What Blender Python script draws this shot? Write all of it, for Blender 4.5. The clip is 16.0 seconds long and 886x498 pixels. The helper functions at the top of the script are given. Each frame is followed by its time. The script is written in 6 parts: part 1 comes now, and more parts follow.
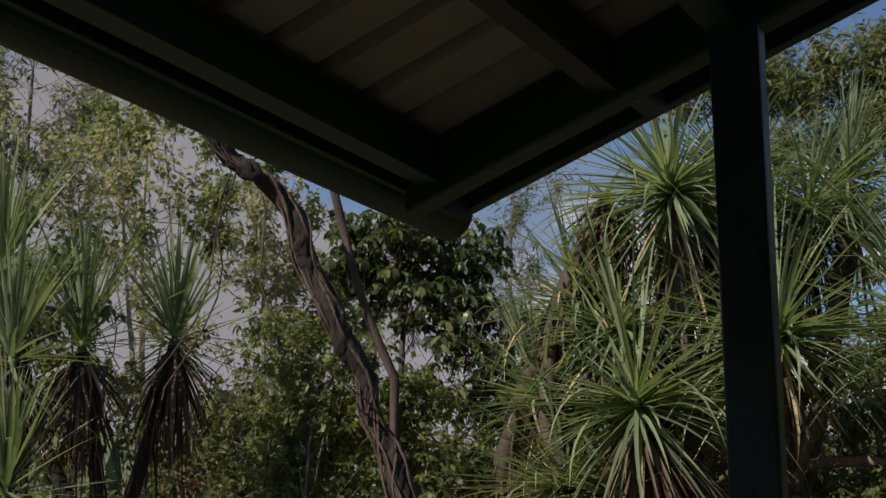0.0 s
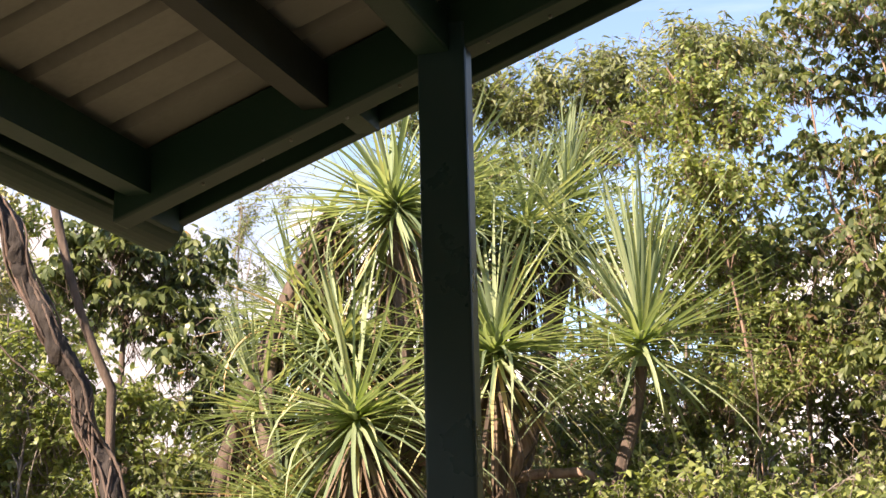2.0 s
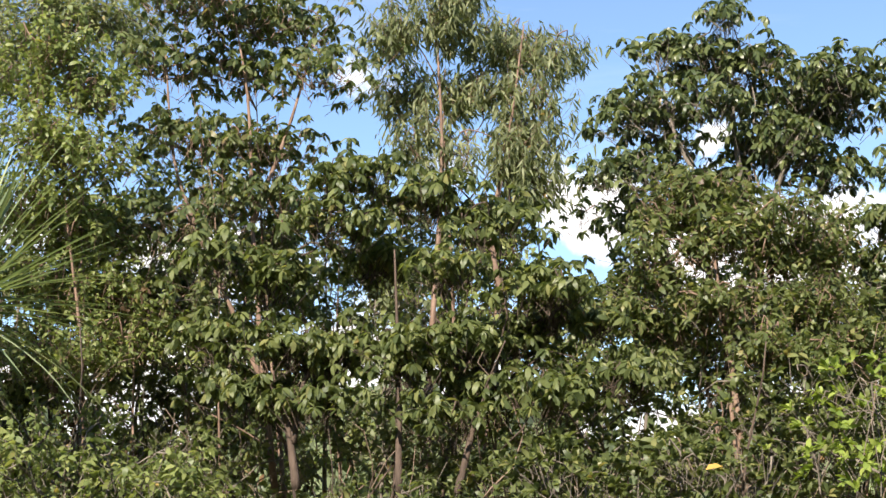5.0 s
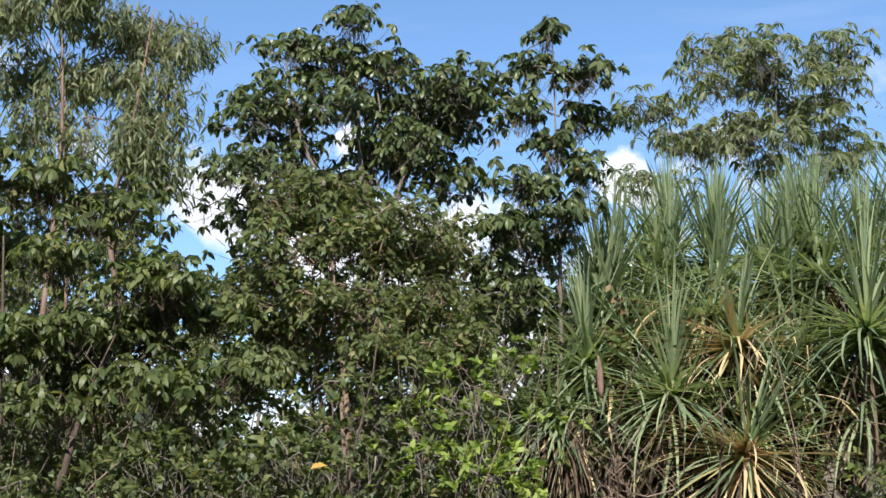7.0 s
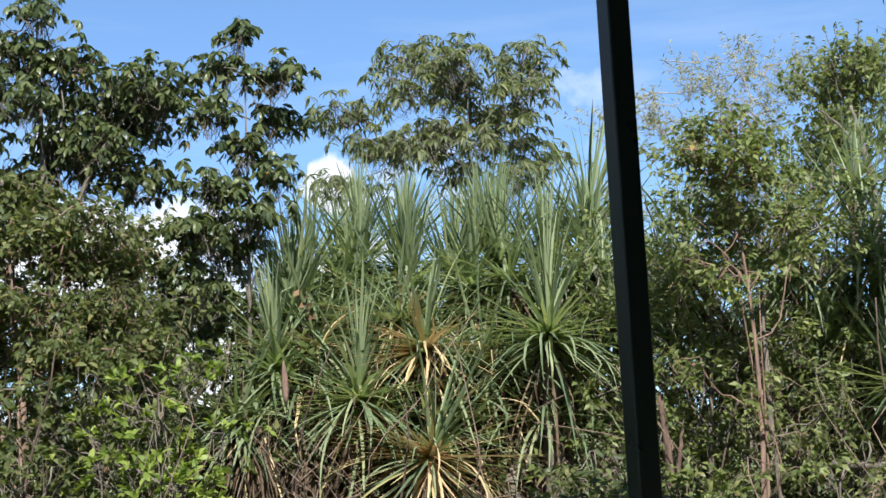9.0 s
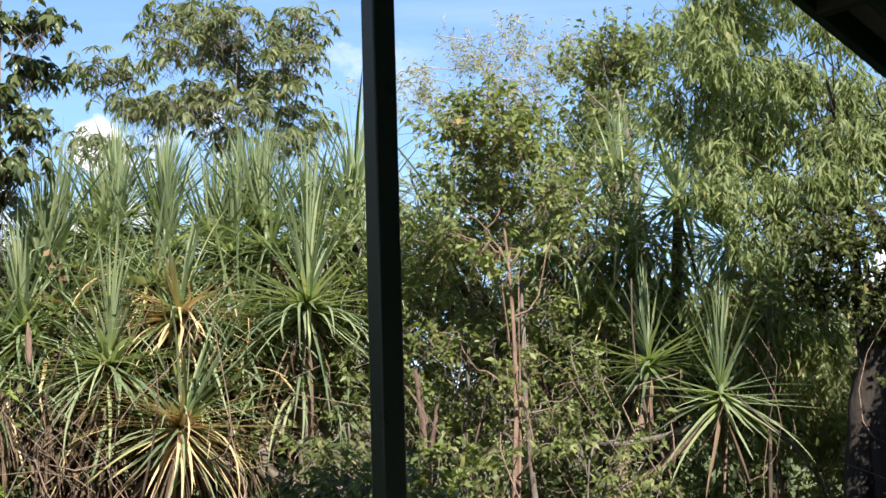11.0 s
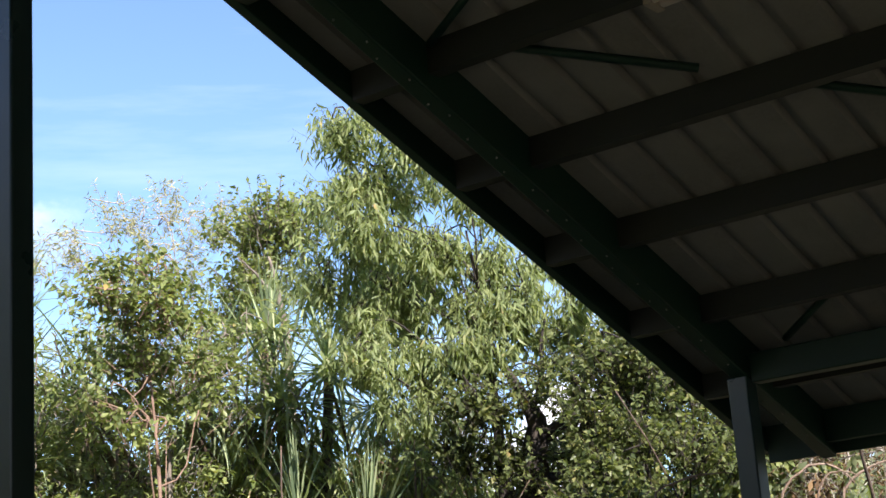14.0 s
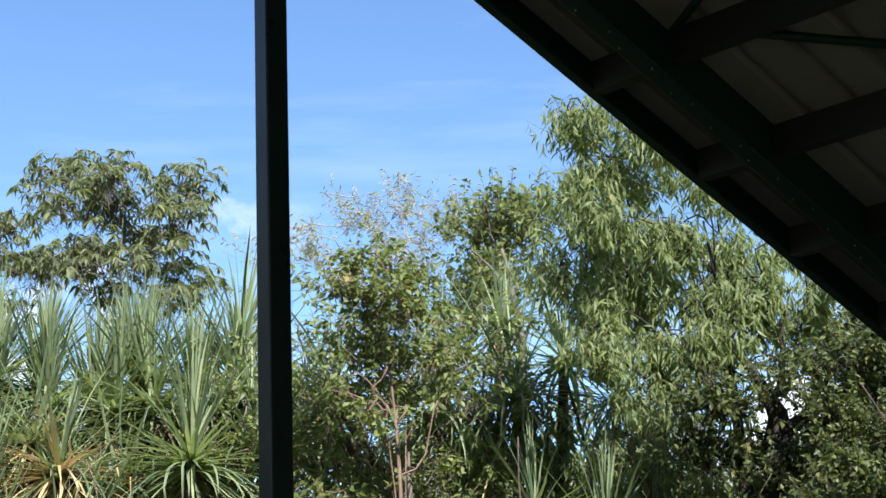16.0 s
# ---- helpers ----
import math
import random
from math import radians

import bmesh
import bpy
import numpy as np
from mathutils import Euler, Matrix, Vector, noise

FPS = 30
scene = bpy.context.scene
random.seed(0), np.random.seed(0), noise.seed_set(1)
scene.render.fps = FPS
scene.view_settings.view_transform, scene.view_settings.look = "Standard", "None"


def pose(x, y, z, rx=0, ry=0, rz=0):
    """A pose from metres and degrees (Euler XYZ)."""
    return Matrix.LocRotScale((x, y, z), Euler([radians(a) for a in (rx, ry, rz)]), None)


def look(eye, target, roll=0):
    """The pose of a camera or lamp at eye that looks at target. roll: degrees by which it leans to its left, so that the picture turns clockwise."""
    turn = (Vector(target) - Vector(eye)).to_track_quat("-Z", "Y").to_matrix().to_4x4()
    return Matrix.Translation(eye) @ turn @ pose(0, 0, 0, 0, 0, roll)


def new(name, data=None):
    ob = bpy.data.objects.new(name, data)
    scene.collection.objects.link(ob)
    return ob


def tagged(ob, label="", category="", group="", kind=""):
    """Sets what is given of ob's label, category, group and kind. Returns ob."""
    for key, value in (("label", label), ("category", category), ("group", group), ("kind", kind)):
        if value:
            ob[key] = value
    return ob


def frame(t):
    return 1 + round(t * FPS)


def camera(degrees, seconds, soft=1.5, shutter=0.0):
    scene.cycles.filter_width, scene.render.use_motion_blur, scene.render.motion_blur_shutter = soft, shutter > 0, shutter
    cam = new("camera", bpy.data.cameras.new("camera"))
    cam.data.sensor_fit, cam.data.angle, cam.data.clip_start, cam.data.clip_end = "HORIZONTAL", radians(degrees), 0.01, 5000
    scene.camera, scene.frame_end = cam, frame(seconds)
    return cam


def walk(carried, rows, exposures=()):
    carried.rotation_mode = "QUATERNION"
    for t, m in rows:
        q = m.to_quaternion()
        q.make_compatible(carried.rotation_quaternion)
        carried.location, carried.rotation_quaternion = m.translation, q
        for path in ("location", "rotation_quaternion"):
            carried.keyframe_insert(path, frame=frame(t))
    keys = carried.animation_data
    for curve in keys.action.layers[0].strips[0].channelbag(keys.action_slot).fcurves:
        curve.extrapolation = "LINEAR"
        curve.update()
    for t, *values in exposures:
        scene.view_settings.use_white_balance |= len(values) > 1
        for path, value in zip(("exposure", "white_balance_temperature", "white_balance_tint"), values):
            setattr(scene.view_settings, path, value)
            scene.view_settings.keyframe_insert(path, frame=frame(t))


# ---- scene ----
cam = camera(31.6, 16.0, soft=1.5)
EYE = 1.45          # height of the lens above the ground
# seconds, x, y, rise, heading (degrees clockwise from the gable's outward side), tilt up, lean
PATH = [
    (0.0, 0.000, 0.000, 0.000, -26.76, 12.68, -0.29), (0.5, 0.003, 0.003, -0.002, -24.63, 12.43, 0.12),
    (1.0, 0.030, -0.018, -0.001, -22.55, 12.53, 0.17), (1.5, 0.048, -0.007, 0.000, -20.01, 12.92, -0.66),
    (2.0, 0.066, -0.006, -0.001, -16.81, 12.97, -1.35), (2.5, 0.077, 0.006, -0.001, -13.57, 12.69, -1.43),
    (3.0, 0.096, 0.005, -0.000, -10.29, 12.45, -1.56), (3.5, 0.124, 0.055, 0.002, -4.25, 12.20, -2.36),
    (4.0, 0.165, 0.073, 0.003, 1.50, 11.82, -2.09), (4.2, 0.167, 0.063, 0.003, 2.87, 11.74, -1.93),
    (6.3, 0.258, 0.041, 0.011, 13.27, 11.00, 0.54), (6.5, 0.250, 0.033, 0.012, 14.91, 11.04, 0.40),
    (7.0, 0.282, 0.040, 0.014, 20.30, 11.11, -0.82), (7.5, 0.299, 0.025, 0.016, 24.61, 10.96, -1.60),
    (8.0, 0.316, 0.000, 0.017, 27.70, 11.14, -2.10), (8.2, 0.332, 0.012, 0.017, 29.19, 11.25, -2.29),
    (10.3, 0.487, 0.099, 0.016, 33.42, 10.35, -2.61), (10.5, 0.492, 0.108, 0.016, 35.22, 10.16, -2.41),
    (11.0, 0.521, 0.143, 0.016, 39.72, 9.73, -1.79), (11.5, 0.505, 0.143, 0.016, 41.58, 9.42, -1.52),
    (12.0, 0.487, 0.131, 0.016, 42.38, 10.21, -0.10), (12.5, 0.509, 0.143, 0.018, 43.50, 11.42, -0.58),
    (13.0, 0.510, 0.100, 0.021, 46.98, 12.57, -2.86), (13.5, 0.537, 0.104, 0.029, 51.36, 14.24, -4.53),
    (14.0, 0.533, 0.100, 0.026, 52.81, 15.06, -4.33), (14.5, 0.539, 0.107, 0.023, 53.38, 15.25, -2.82),
    (15.0, 0.510, 0.104, 0.021, 50.96, 15.14, -2.46), (15.5, 0.503, 0.137, 0.022, 46.96, 15.55, -2.22),
    (16.0, 0.489, 0.142, 0.021, 44.29, 15.28, -2.40)]
# seconds, stops, kelvin, tint: the picture fades in, and the camera's white balance drifts cooler
EXPOSURES = [(0.0, -0.35, 6600, 14), (0.5, 0.33, 6900, 16), (1.0, 0.97, 7200, 17), (1.5, 1.35, 7600, 19), (2.0, 1.78, 7800, 22), (2.5, 1.90, 8000, 24),
             (3.5, 1.77, 7800, 22), (4.2, 1.55, 7500, 16), (6.3, 0.70, 6200, 9), (8.2, 0.74, 6100, 9), (10.3, 0.92, 6200, 8),
             (11.0, 1.10, 6500, 10), (12.0, 1.42, 6800, 14), (13.0, 1.42, 6350, 8), (14.0, 1.45, 6450, 15), (15.0, 1.52, 6550, 15), (15.5, 1.34, 6180, 11), (16.0, 1.05, 6000, 10)]
walk(cam, [(t, pose(x, y, EYE + z, 90 + p, 0, -h) @ pose(0, 0, 0, 0, 0, r)) for t, x, y, z, h, p, r in PATH], EXPOSURES)

# ---- daylight ----
SUN_EL, SUN_AZ = 37.0, 205.0       # the sun stands high behind the viewer's left; clockwise from +y
sky_world = bpy.data.worlds.new("sky")
scene.world = sky_world
sky_world.use_nodes = True
wt = sky_world.node_tree
wn, wl = wt.nodes, wt.links
wn.clear()
w_out = wn.new("ShaderNodeOutputWorld")
w_bg = wn.new("ShaderNodeBackground")
w_bg.inputs["Strength"].default_value = 0.105
w_sky = wn.new("ShaderNodeTexSky")
w_sky.sky_type = "NISHITA"
w_sky.sun_disc = False
w_sky.sun_elevation = radians(SUN_EL)
w_sky.sun_rotation = radians(SUN_AZ)
w_sky.altitude = 800
w_sky.air_density = 1.0
w_sky.dust_density = 0.0
w_sky.ozone_density = 4.0
w_co = wn.new("ShaderNodeTexCoord")
w_sep = wn.new("ShaderNodeSeparateXYZ")
wl.new(w_co.outputs["Generated"], w_sep.inputs[0])


def cloud_layer(scale, stretch, level, steep, soft, seed):
    """A mask of clouds by direction that thins out ragged above a height over the horizon."""
    mp = wn.new("ShaderNodeMapping")
    mp.inputs["Scale"].default_value = (scale, scale, scale * stretch)
    mp.inputs["Location"].default_value = (seed, seed * 0.37, 0)
    wl.new(w_co.outputs["Generated"], mp.inputs["Vector"])
    nz = wn.new("ShaderNodeTexNoise")
    nz.inputs["Scale"].default_value = 1.0
    nz.inputs["Detail"].default_value = 8.0
    nz.inputs["Roughness"].default_value = 0.6
    wl.new(mp.outputs[0], nz.inputs["Vector"])
    h = wn.new("ShaderNodeMath")
    h.operation = "MULTIPLY_ADD"
    wl.new(w_sep.outputs["Z"], h.inputs[0])
    h.inputs[1].default_value = -steep
    h.inputs[2].default_value = level * steep
    s = wn.new("ShaderNodeMath")
    s.operation = "ADD"
    wl.new(nz.outputs["Fac"], s.inputs[0])
    wl.new(h.outputs[0], s.inputs[1])
    r = wn.new("ShaderNodeMapRange")
    r.inputs["From Min"].default_value, r.inputs["From Max"].default_value = 0.5, 0.5 + soft
    wl.new(s.outputs[0], r.inputs["Value"])
    return r.outputs[0]


def cloud_bank(mask, x0, x1):
    """Keep a layer to the part of the sky on one side."""
    r = wn.new("ShaderNodeMapRange")
    r.inputs["From Min"].default_value, r.inputs["From Max"].default_value = x0, x1
    wl.new(w_sep.outputs["X"], r.inputs["Value"])
    m = wn.new("ShaderNodeMath")
    m.operation = "MULTIPLY"
    wl.new(r.outputs[0], m.inputs[0])
    wl.new(mask, m.inputs[1])
    return m.outputs[0]


def cloud_over(base, mask, colour):
    mx = wn.new("ShaderNodeMix")
    mx.data_type = "RGBA"
    wl.new(mask, mx.inputs["Factor"])
    wl.new(base, mx.inputs["A"])
    mx.inputs["B"].default_value = (*colour, 1)
    return mx.outputs["Result"]


def cloud_puff(heading, rise, size, seed):
    """A small ragged cumulus at a heading and height over the horizon, in degrees."""
    h, r = radians(heading), radians(rise)
    d = wn.new("ShaderNodeVectorMath")
    d.operation = "DISTANCE"
    wl.new(w_co.outputs["Generated"], d.inputs[0])
    d.inputs[1].default_value = (math.sin(h) * math.cos(r), math.cos(h) * math.cos(r), math.sin(r))
    mp = wn.new("ShaderNodeMapping")
    mp.inputs["Location"].default_value = (seed, seed * 0.7, 0)
    wl.new(w_co.outputs["Generated"], mp.inputs["Vector"])
    nz = wn.new("ShaderNodeTexNoise")
    nz.inputs["Scale"].default_value = 45.0 / size
    nz.inputs["Detail"].default_value = 6.0
    wl.new(mp.outputs[0], nz.inputs["Vector"])
    near = wn.new("ShaderNodeMapRange")
    near.inputs["From Min"].default_value, near.inputs["From Max"].default_value = radians(size) * 1.7, 0.0
    wl.new(d.outputs["Value"], near.inputs["Value"])
    s = wn.new("ShaderNodeMath")
    s.operation = "MULTIPLY_ADD"
    wl.new(near.outputs[0], s.inputs[0])
    s.inputs[1].default_value = 0.75
    wl.new(nz.outputs["Fac"], s.inputs[2])
    r = wn.new("ShaderNodeMapRange")
    r.inputs["From Min"].default_value, r.inputs["From Max"].default_value = 0.80, 0.94
    wl.new(s.outputs[0], r.inputs["Value"])
    return r.outputs[0]


sky_colour = cloud_over(w_sky.outputs[0], cloud_bank(cloud_layer(6.0, 1.5, 0.200, 1.35, 0.07, 3.1), 0.62, 0.50), (6.8, 6.8, 7.1))
sky_colour = cloud_over(sky_colour, cloud_bank(cloud_layer(6.0, 1.5, 0.130, 1.35, 0.07, 5.2), 0.76, 0.82), (6.8, 6.8, 7.1))
sky_colour = cloud_over(sky_colour, cloud_bank(cloud_layer(4.0, 1.8, 0.33, 1.6, 0.12, 1.4), -0.33, -0.46), (3.2, 3.2, 3.4))
sky_colour = cloud_over(sky_colour, cloud_layer(2.2, 8.0, 0.38, 0.14, 1.15, 7.7), (6.0, 6.3, 6.8))
for heading, rise, size, seed in ((27.3, 13.4, 1.2, 2.0), (11.8, 13.0, 2.0, 5.0), (16.8, 15.0, 0.9, 9.0), (57.0, 8.0, 2.4, 14.0)):
    sky_colour = cloud_over(sky_colour, cloud_puff(heading, rise, size, seed), (6.8, 6.8, 7.1))
wl.new(sky_colour, w_bg.inputs["Color"])
wl.new(w_bg.outputs[0], w_out.inputs["Surface"])

sun = new("sun", bpy.data.lights.new("sun", "SUN"))
sun.data.energy = 5.0
sun.data.angle = radians(0.53)
sun.data.color = (1.0, 0.95, 0.86)
az = radians(SUN_AZ)
sun_from = Vector((math.sin(az) * math.cos(radians(SUN_EL)), math.cos(az) * math.cos(radians(SUN_EL)), math.sin(radians(SUN_EL))))
sun.matrix_world = look(sun_from * 60, (0, 0, 0))


# ---- materials ----
def mat(name):
    m = bpy.data.materials.new(name)
    m.use_nodes = True
    nt = m.node_tree
    return m, nt.nodes, nt.links, nt.nodes["Principled BSDF"]


def ramp(nodes, stops):
    r = nodes.new("ShaderNodeValToRGB")
    el = r.color_ramp.elements
    while len(el) < len(stops):
        el.new(0.5)
    for e, (p, c) in zip(el, stops):
        e.position, e.color = p, (*c, 1)
    return r


def leaf_material(name, stops, rough=0.42, through_light=0.48, by_object=False, spec=0.36, base=None, glow=(1.4, 1.42, 0.75)):
    """Leaf blades: colour varies from blade to blade and along it; light passes through."""
    m, n, l, p = mat(name)
    if by_object:
        src = n.new("ShaderNodeObjectInfo").outputs["Random"]
    else:
        src = n.new("ShaderNodeNewGeometry").outputs["Random Per Island"]
    co = n.new("ShaderNodeTexCoord")
    nz = n.new("ShaderNodeTexNoise")
    nz.inputs["Scale"].default_value = 9.0
    nz.inputs["Detail"].default_value = 4.0
    l.new(co.outputs["Object"], nz.inputs["Vector"])
    fine = n.new("ShaderNodeTexNoise")
    fine.inputs["Scale"].default_value = 120.0
    l.new(co.outputs["Object"], fine.inputs["Vector"])
    mix = n.new("ShaderNodeMath")
    mix.operation = "MULTIPLY_ADD"
    l.new(nz.outputs["Fac"], mix.inputs[0])
    mix.inputs[1].default_value = 0.35
    add = n.new("ShaderNodeMath")
    add.operation = "ADD"
    l.new(src, mix.inputs[2])
    l.new(mix.outputs[0], add.inputs[0])
    add.inputs[1].default_value = -0.25
    r = ramp(n, stops)
    l.new(add.outputs[0], r.inputs[0])
    leaf_colour = r.outputs[0]
    if base:
        # the strap is paler and yellower where it leaves the heart
        dist = n.new("ShaderNodeVectorMath")
        dist.operation = "LENGTH"
        l.new(co.outputs["Object"], dist.inputs[0])
        fade = n.new("ShaderNodeMapRange")
        fade.inputs["From Min"].default_value, fade.inputs["From Max"].default_value = 0.02, 0.22
        fade.inputs["To Min"].default_value, fade.inputs["To Max"].default_value = 0.72, 0.0
        l.new(dist.outputs["Value"], fade.inputs["Value"])
        pale = n.new("ShaderNodeMix")
        pale.data_type = "RGBA"
        l.new(fade.outputs[0], pale.inputs["Factor"])
        l.new(r.outputs[0], pale.inputs["A"])
        pale.inputs["B"].default_value = (*base, 1)
        leaf_colour = pale.outputs["Result"]
    l.new(leaf_colour, p.inputs["Base Color"])
    p.inputs["Roughness"].default_value = rough
    p.inputs["Specular IOR Level"].default_value = spec
    bump = n.new("ShaderNodeBump")
    bump.inputs["Strength"].default_value = 0.25
    bump.inputs["Distance"].default_value = 0.004
    l.new(fine.outputs["Fac"], bump.inputs["Height"])
    l.new(bump.outputs[0], p.inputs["Normal"])
    tr = n.new("ShaderNodeBsdfTranslucent")
    tint = n.new("ShaderNodeMix")
    tint.data_type, tint.blend_type = "RGBA", "MULTIPLY"
    tint.inputs["Factor"].default_value = 1.0
    l.new(leaf_colour, tint.inputs["A"])
    tint.inputs["B"].default_value = (*glow, 1)
    l.new(tint.outputs["Result"], tr.inputs["Color"])
    ms = n.new("ShaderNodeMixShader")
    ms.inputs[0].default_value = through_light
    l.new(p.outputs[0], ms.inputs[1])
    l.new(tr.outputs[0], ms.inputs[2])
    l.new(ms.outputs[0], n["Material Output"].inputs["Surface"])
    return m


def bark_material(name, dark, light, scale=14.0, rough=0.9):
    m, n, l, p = mat(name)
    co = n.new("ShaderNodeTexCoord")
    mp = n.new("ShaderNodeMapping")
    mp.inputs["Scale"].default_value = (scale, scale, scale * 0.25)
    l.new(co.outputs["Object"], mp.inputs["Vector"])
    nz = n.new("ShaderNodeTexNoise")
    nz.inputs["Scale"].default_value = 1.6
    nz.inputs["Detail"].default_value = 8.0
    nz.inputs["Roughness"].default_value = 0.65
    l.new(mp.outputs[0], nz.inputs["Vector"])
    r = ramp(n, [(0.3, dark), (0.5, [(a + b) / 2 for a, b in zip(dark, light)]), (0.72, light)])
    l.new(nz.outputs["Fac"], r.inputs[0])
    l.new(r.outputs[0], p.inputs["Base Color"])
    p.inputs["Roughness"].default_value = rough
    bump = n.new("ShaderNodeBump")
    bump.inputs["Strength"].default_value = 0.9
    bump.inputs["Distance"].default_value = 0.02
    l.new(nz.outputs["Fac"], bump.inputs["Height"])
    l.new(bump.outputs[0], p.inputs["Normal"])
    return m


def paint_material(name, colour, dirt, rough=0.42, amount=0.5, metal=0.0, spec=0.28):
    """Painted or zinc-coated steel with faint dust, runs and fading."""
    m, n, l, p = mat(name)
    co = n.new("ShaderNodeTexCoord")
    nz = n.new("ShaderNodeTexNoise")
    nz.inputs["Scale"].default_value = 3.0
    nz.inputs["Detail"].default_value = 8.0
    nz.inputs["Roughness"].default_value = 0.6
    l.new(co.outputs["Object"], nz.inputs["Vector"])
    fine = n.new("ShaderNodeTexNoise")
    fine.inputs["Scale"].default_value = 60.0
    fine.inputs["Detail"].default_value = 5.0
    l.new(co.outputs["Object"], fine.inputs["Vector"])
    r = ramp(n, [(0.38, (0, 0, 0)), (0.75, (1, 1, 1))])
    l.new(nz.outputs["Fac"], r.inputs[0])
    m1 = n.new("ShaderNodeMath")
    m1.operation = "MULTIPLY"
    l.new(r.outputs[0], m1.inputs[0])
    l.new(fine.outputs["Fac"], m1.inputs[1])
    m2 = n.new("ShaderNodeMath")
    m2.operation = "MULTIPLY"
    l.new(m1.outputs[0], m2.inputs[0])
    m2.inputs[1].default_value = amount
    mx = n.new("ShaderNodeMix")
    mx.data_type = "RGBA"
    l.new(m2.outputs[0], mx.inputs["Factor"])
    mx.inputs["A"].default_value = (*colour, 1)
    mx.inputs["B"].default_value = (*dirt, 1)
    l.new(mx.outputs["Result"], p.inputs["Base Color"])
    p.inputs["Metallic"].default_value = metal
    p.inputs["Specular IOR Level"].default_value = spec
    rr = n.new("ShaderNodeMapRange")
    rr.inputs["To Min"].default_value, rr.inputs["To Max"].default_value = rough - 0.08, rough + 0.2
    l.new(nz.outputs["Fac"], rr.inputs["Value"])
    l.new(rr.outputs[0], p.inputs["Roughness"])
    bump = n.new("ShaderNodeBump")
    bump.inputs["Strength"].default_value = 0.12
    bump.inputs["Distance"].default_value = 0.003
    l.new(fine.outputs["Fac"], bump.inputs["Height"])
    l.new(bump.outputs[0], p.inputs["Normal"])
    return m


GREEN_PAINT = paint_material("green_paint", (0.005, 0.025, 0.016), (0.03, 0.06, 0.03), 0.42, 0.3)
PURLIN_PAINT = paint_material("purlin_paint", (0.016, 0.020, 0.017), (0.05, 0.05, 0.03), 0.5, 0.4)
POST_PAINT = paint_material("post_paint", (0.011, 0.033, 0.037), (0.03, 0.05, 0.045), 0.24, 0.15, 0.0, 0.6)
SHEET = paint_material("roof_sheet_underside", (0.198, 0.198, 0.177), (0.095, 0.088, 0.074), 0.5, 0.9)
ZINC = paint_material("zinc_bolt", (0.16, 0.17, 0.15), (0.09, 0.08, 0.06), 0.5, 0.6, 0.5)
LAMP_BODY = paint_material("lamp_white", (0.30, 0.27, 0.22), (0.12, 0.09, 0.06), 0.4, 0.6)
LAMP_TUBE = paint_material("lamp_tube", (0.42, 0.40, 0.35), (0.22, 0.19, 0.15), 0.25, 0.4)

LEAF_MID = leaf_material("leaf_mid_green", [(0.0, (0.077, 0.102, 0.038)), (0.45, (0.139, 0.168, 0.062)), (0.82, (0.211, 0.237, 0.092)), (0.94, (0.295, 0.281, 0.112)), (0.985, (0.353, 0.214, 0.090))])
LEAF_DARK = leaf_material("leaf_dark_glossy", [(0.0, (0.057, 0.079, 0.036)), (0.5, (0.106, 0.135, 0.054)), (0.92, (0.184, 0.206, 0.084)), (0.985, (0.411, 0.212, 0.077))], 0.32, 0.35)
LEAF_OLD = leaf_material("leaf_ageing_olive", [(0.0, (0.070, 0.098, 0.040)), (0.4, (0.130, 0.160, 0.066)), (0.86, (0.195, 0.215, 0.092)), (0.96, (0.27, 0.22, 0.10)), (0.995, (0.34, 0.17, 0.07))])
LEAF_LIGHT = leaf_material("leaf_light_green", [(0.0, (0.129, 0.167, 0.058)), (0.5, (0.220, 0.261, 0.092)), (0.92, (0.316, 0.342, 0.133)), (0.985, (0.438, 0.300, 0.115))])
LEAF_GREY = leaf_material("leaf_grey_green", [(0.0, (0.122, 0.146, 0.075)), (0.5, (0.199, 0.225, 0.115)), (0.92, (0.299, 0.314, 0.167)), (0.98, (0.423, 0.263, 0.129))], 0.5)
LEAF_PALE = leaf_material("leaf_pale_feathery", [(0.0, (0.265, 0.268, 0.145)), (0.5, (0.369, 0.363, 0.205)), (0.9, (0.488, 0.451, 0.273)), (0.98, (0.584, 0.397, 0.227))], 0.6, 0.45)
LEAF_YELLOW = leaf_material("leaf_yellow_green", [(0.0, (0.173, 0.241, 0.059)), (0.5, (0.297, 0.371, 0.087)), (0.95, (0.414, 0.481, 0.127)), (1.0, (0.550, 0.465, 0.113))])
LEAF_OLIVE = leaf_material("leaf_soft_olive", [(0.0, (0.160, 0.202, 0.082)), (0.5, (0.241, 0.286, 0.120)), (0.92, (0.331, 0.364, 0.170)), (0.985, (0.448, 0.314, 0.124))], 0.5, 0.5)
LEAF_GOLD = leaf_material("leaf_gold", [(0.0, (0.60, 0.36, 0.08)), (0.6, (0.70, 0.44, 0.12)), (1.0, (0.55, 0.24, 0.06))], 0.5, 0.4)
LITTER = leaf_material("dry_leaves", [(0.0, (0.06, 0.035, 0.018)), (0.5, (0.15, 0.09, 0.045)), (1.0, (0.28, 0.18, 0.09))], 0.85, 0.1)
PG = [(0.0, (0.130, 0.175, 0.098)), (0.45, (0.235, 0.288, 0.160)), (0.85, (0.325, 0.368, 0.205)), (1.0, (0.42, 0.41, 0.215))]
PO = [(0.0, (0.36, 0.32, 0.14)), (0.3, (0.54, 0.43, 0.22)), (0.7, (0.66, 0.49, 0.28)), (1.0, (0.66, 0.42, 0.22))]
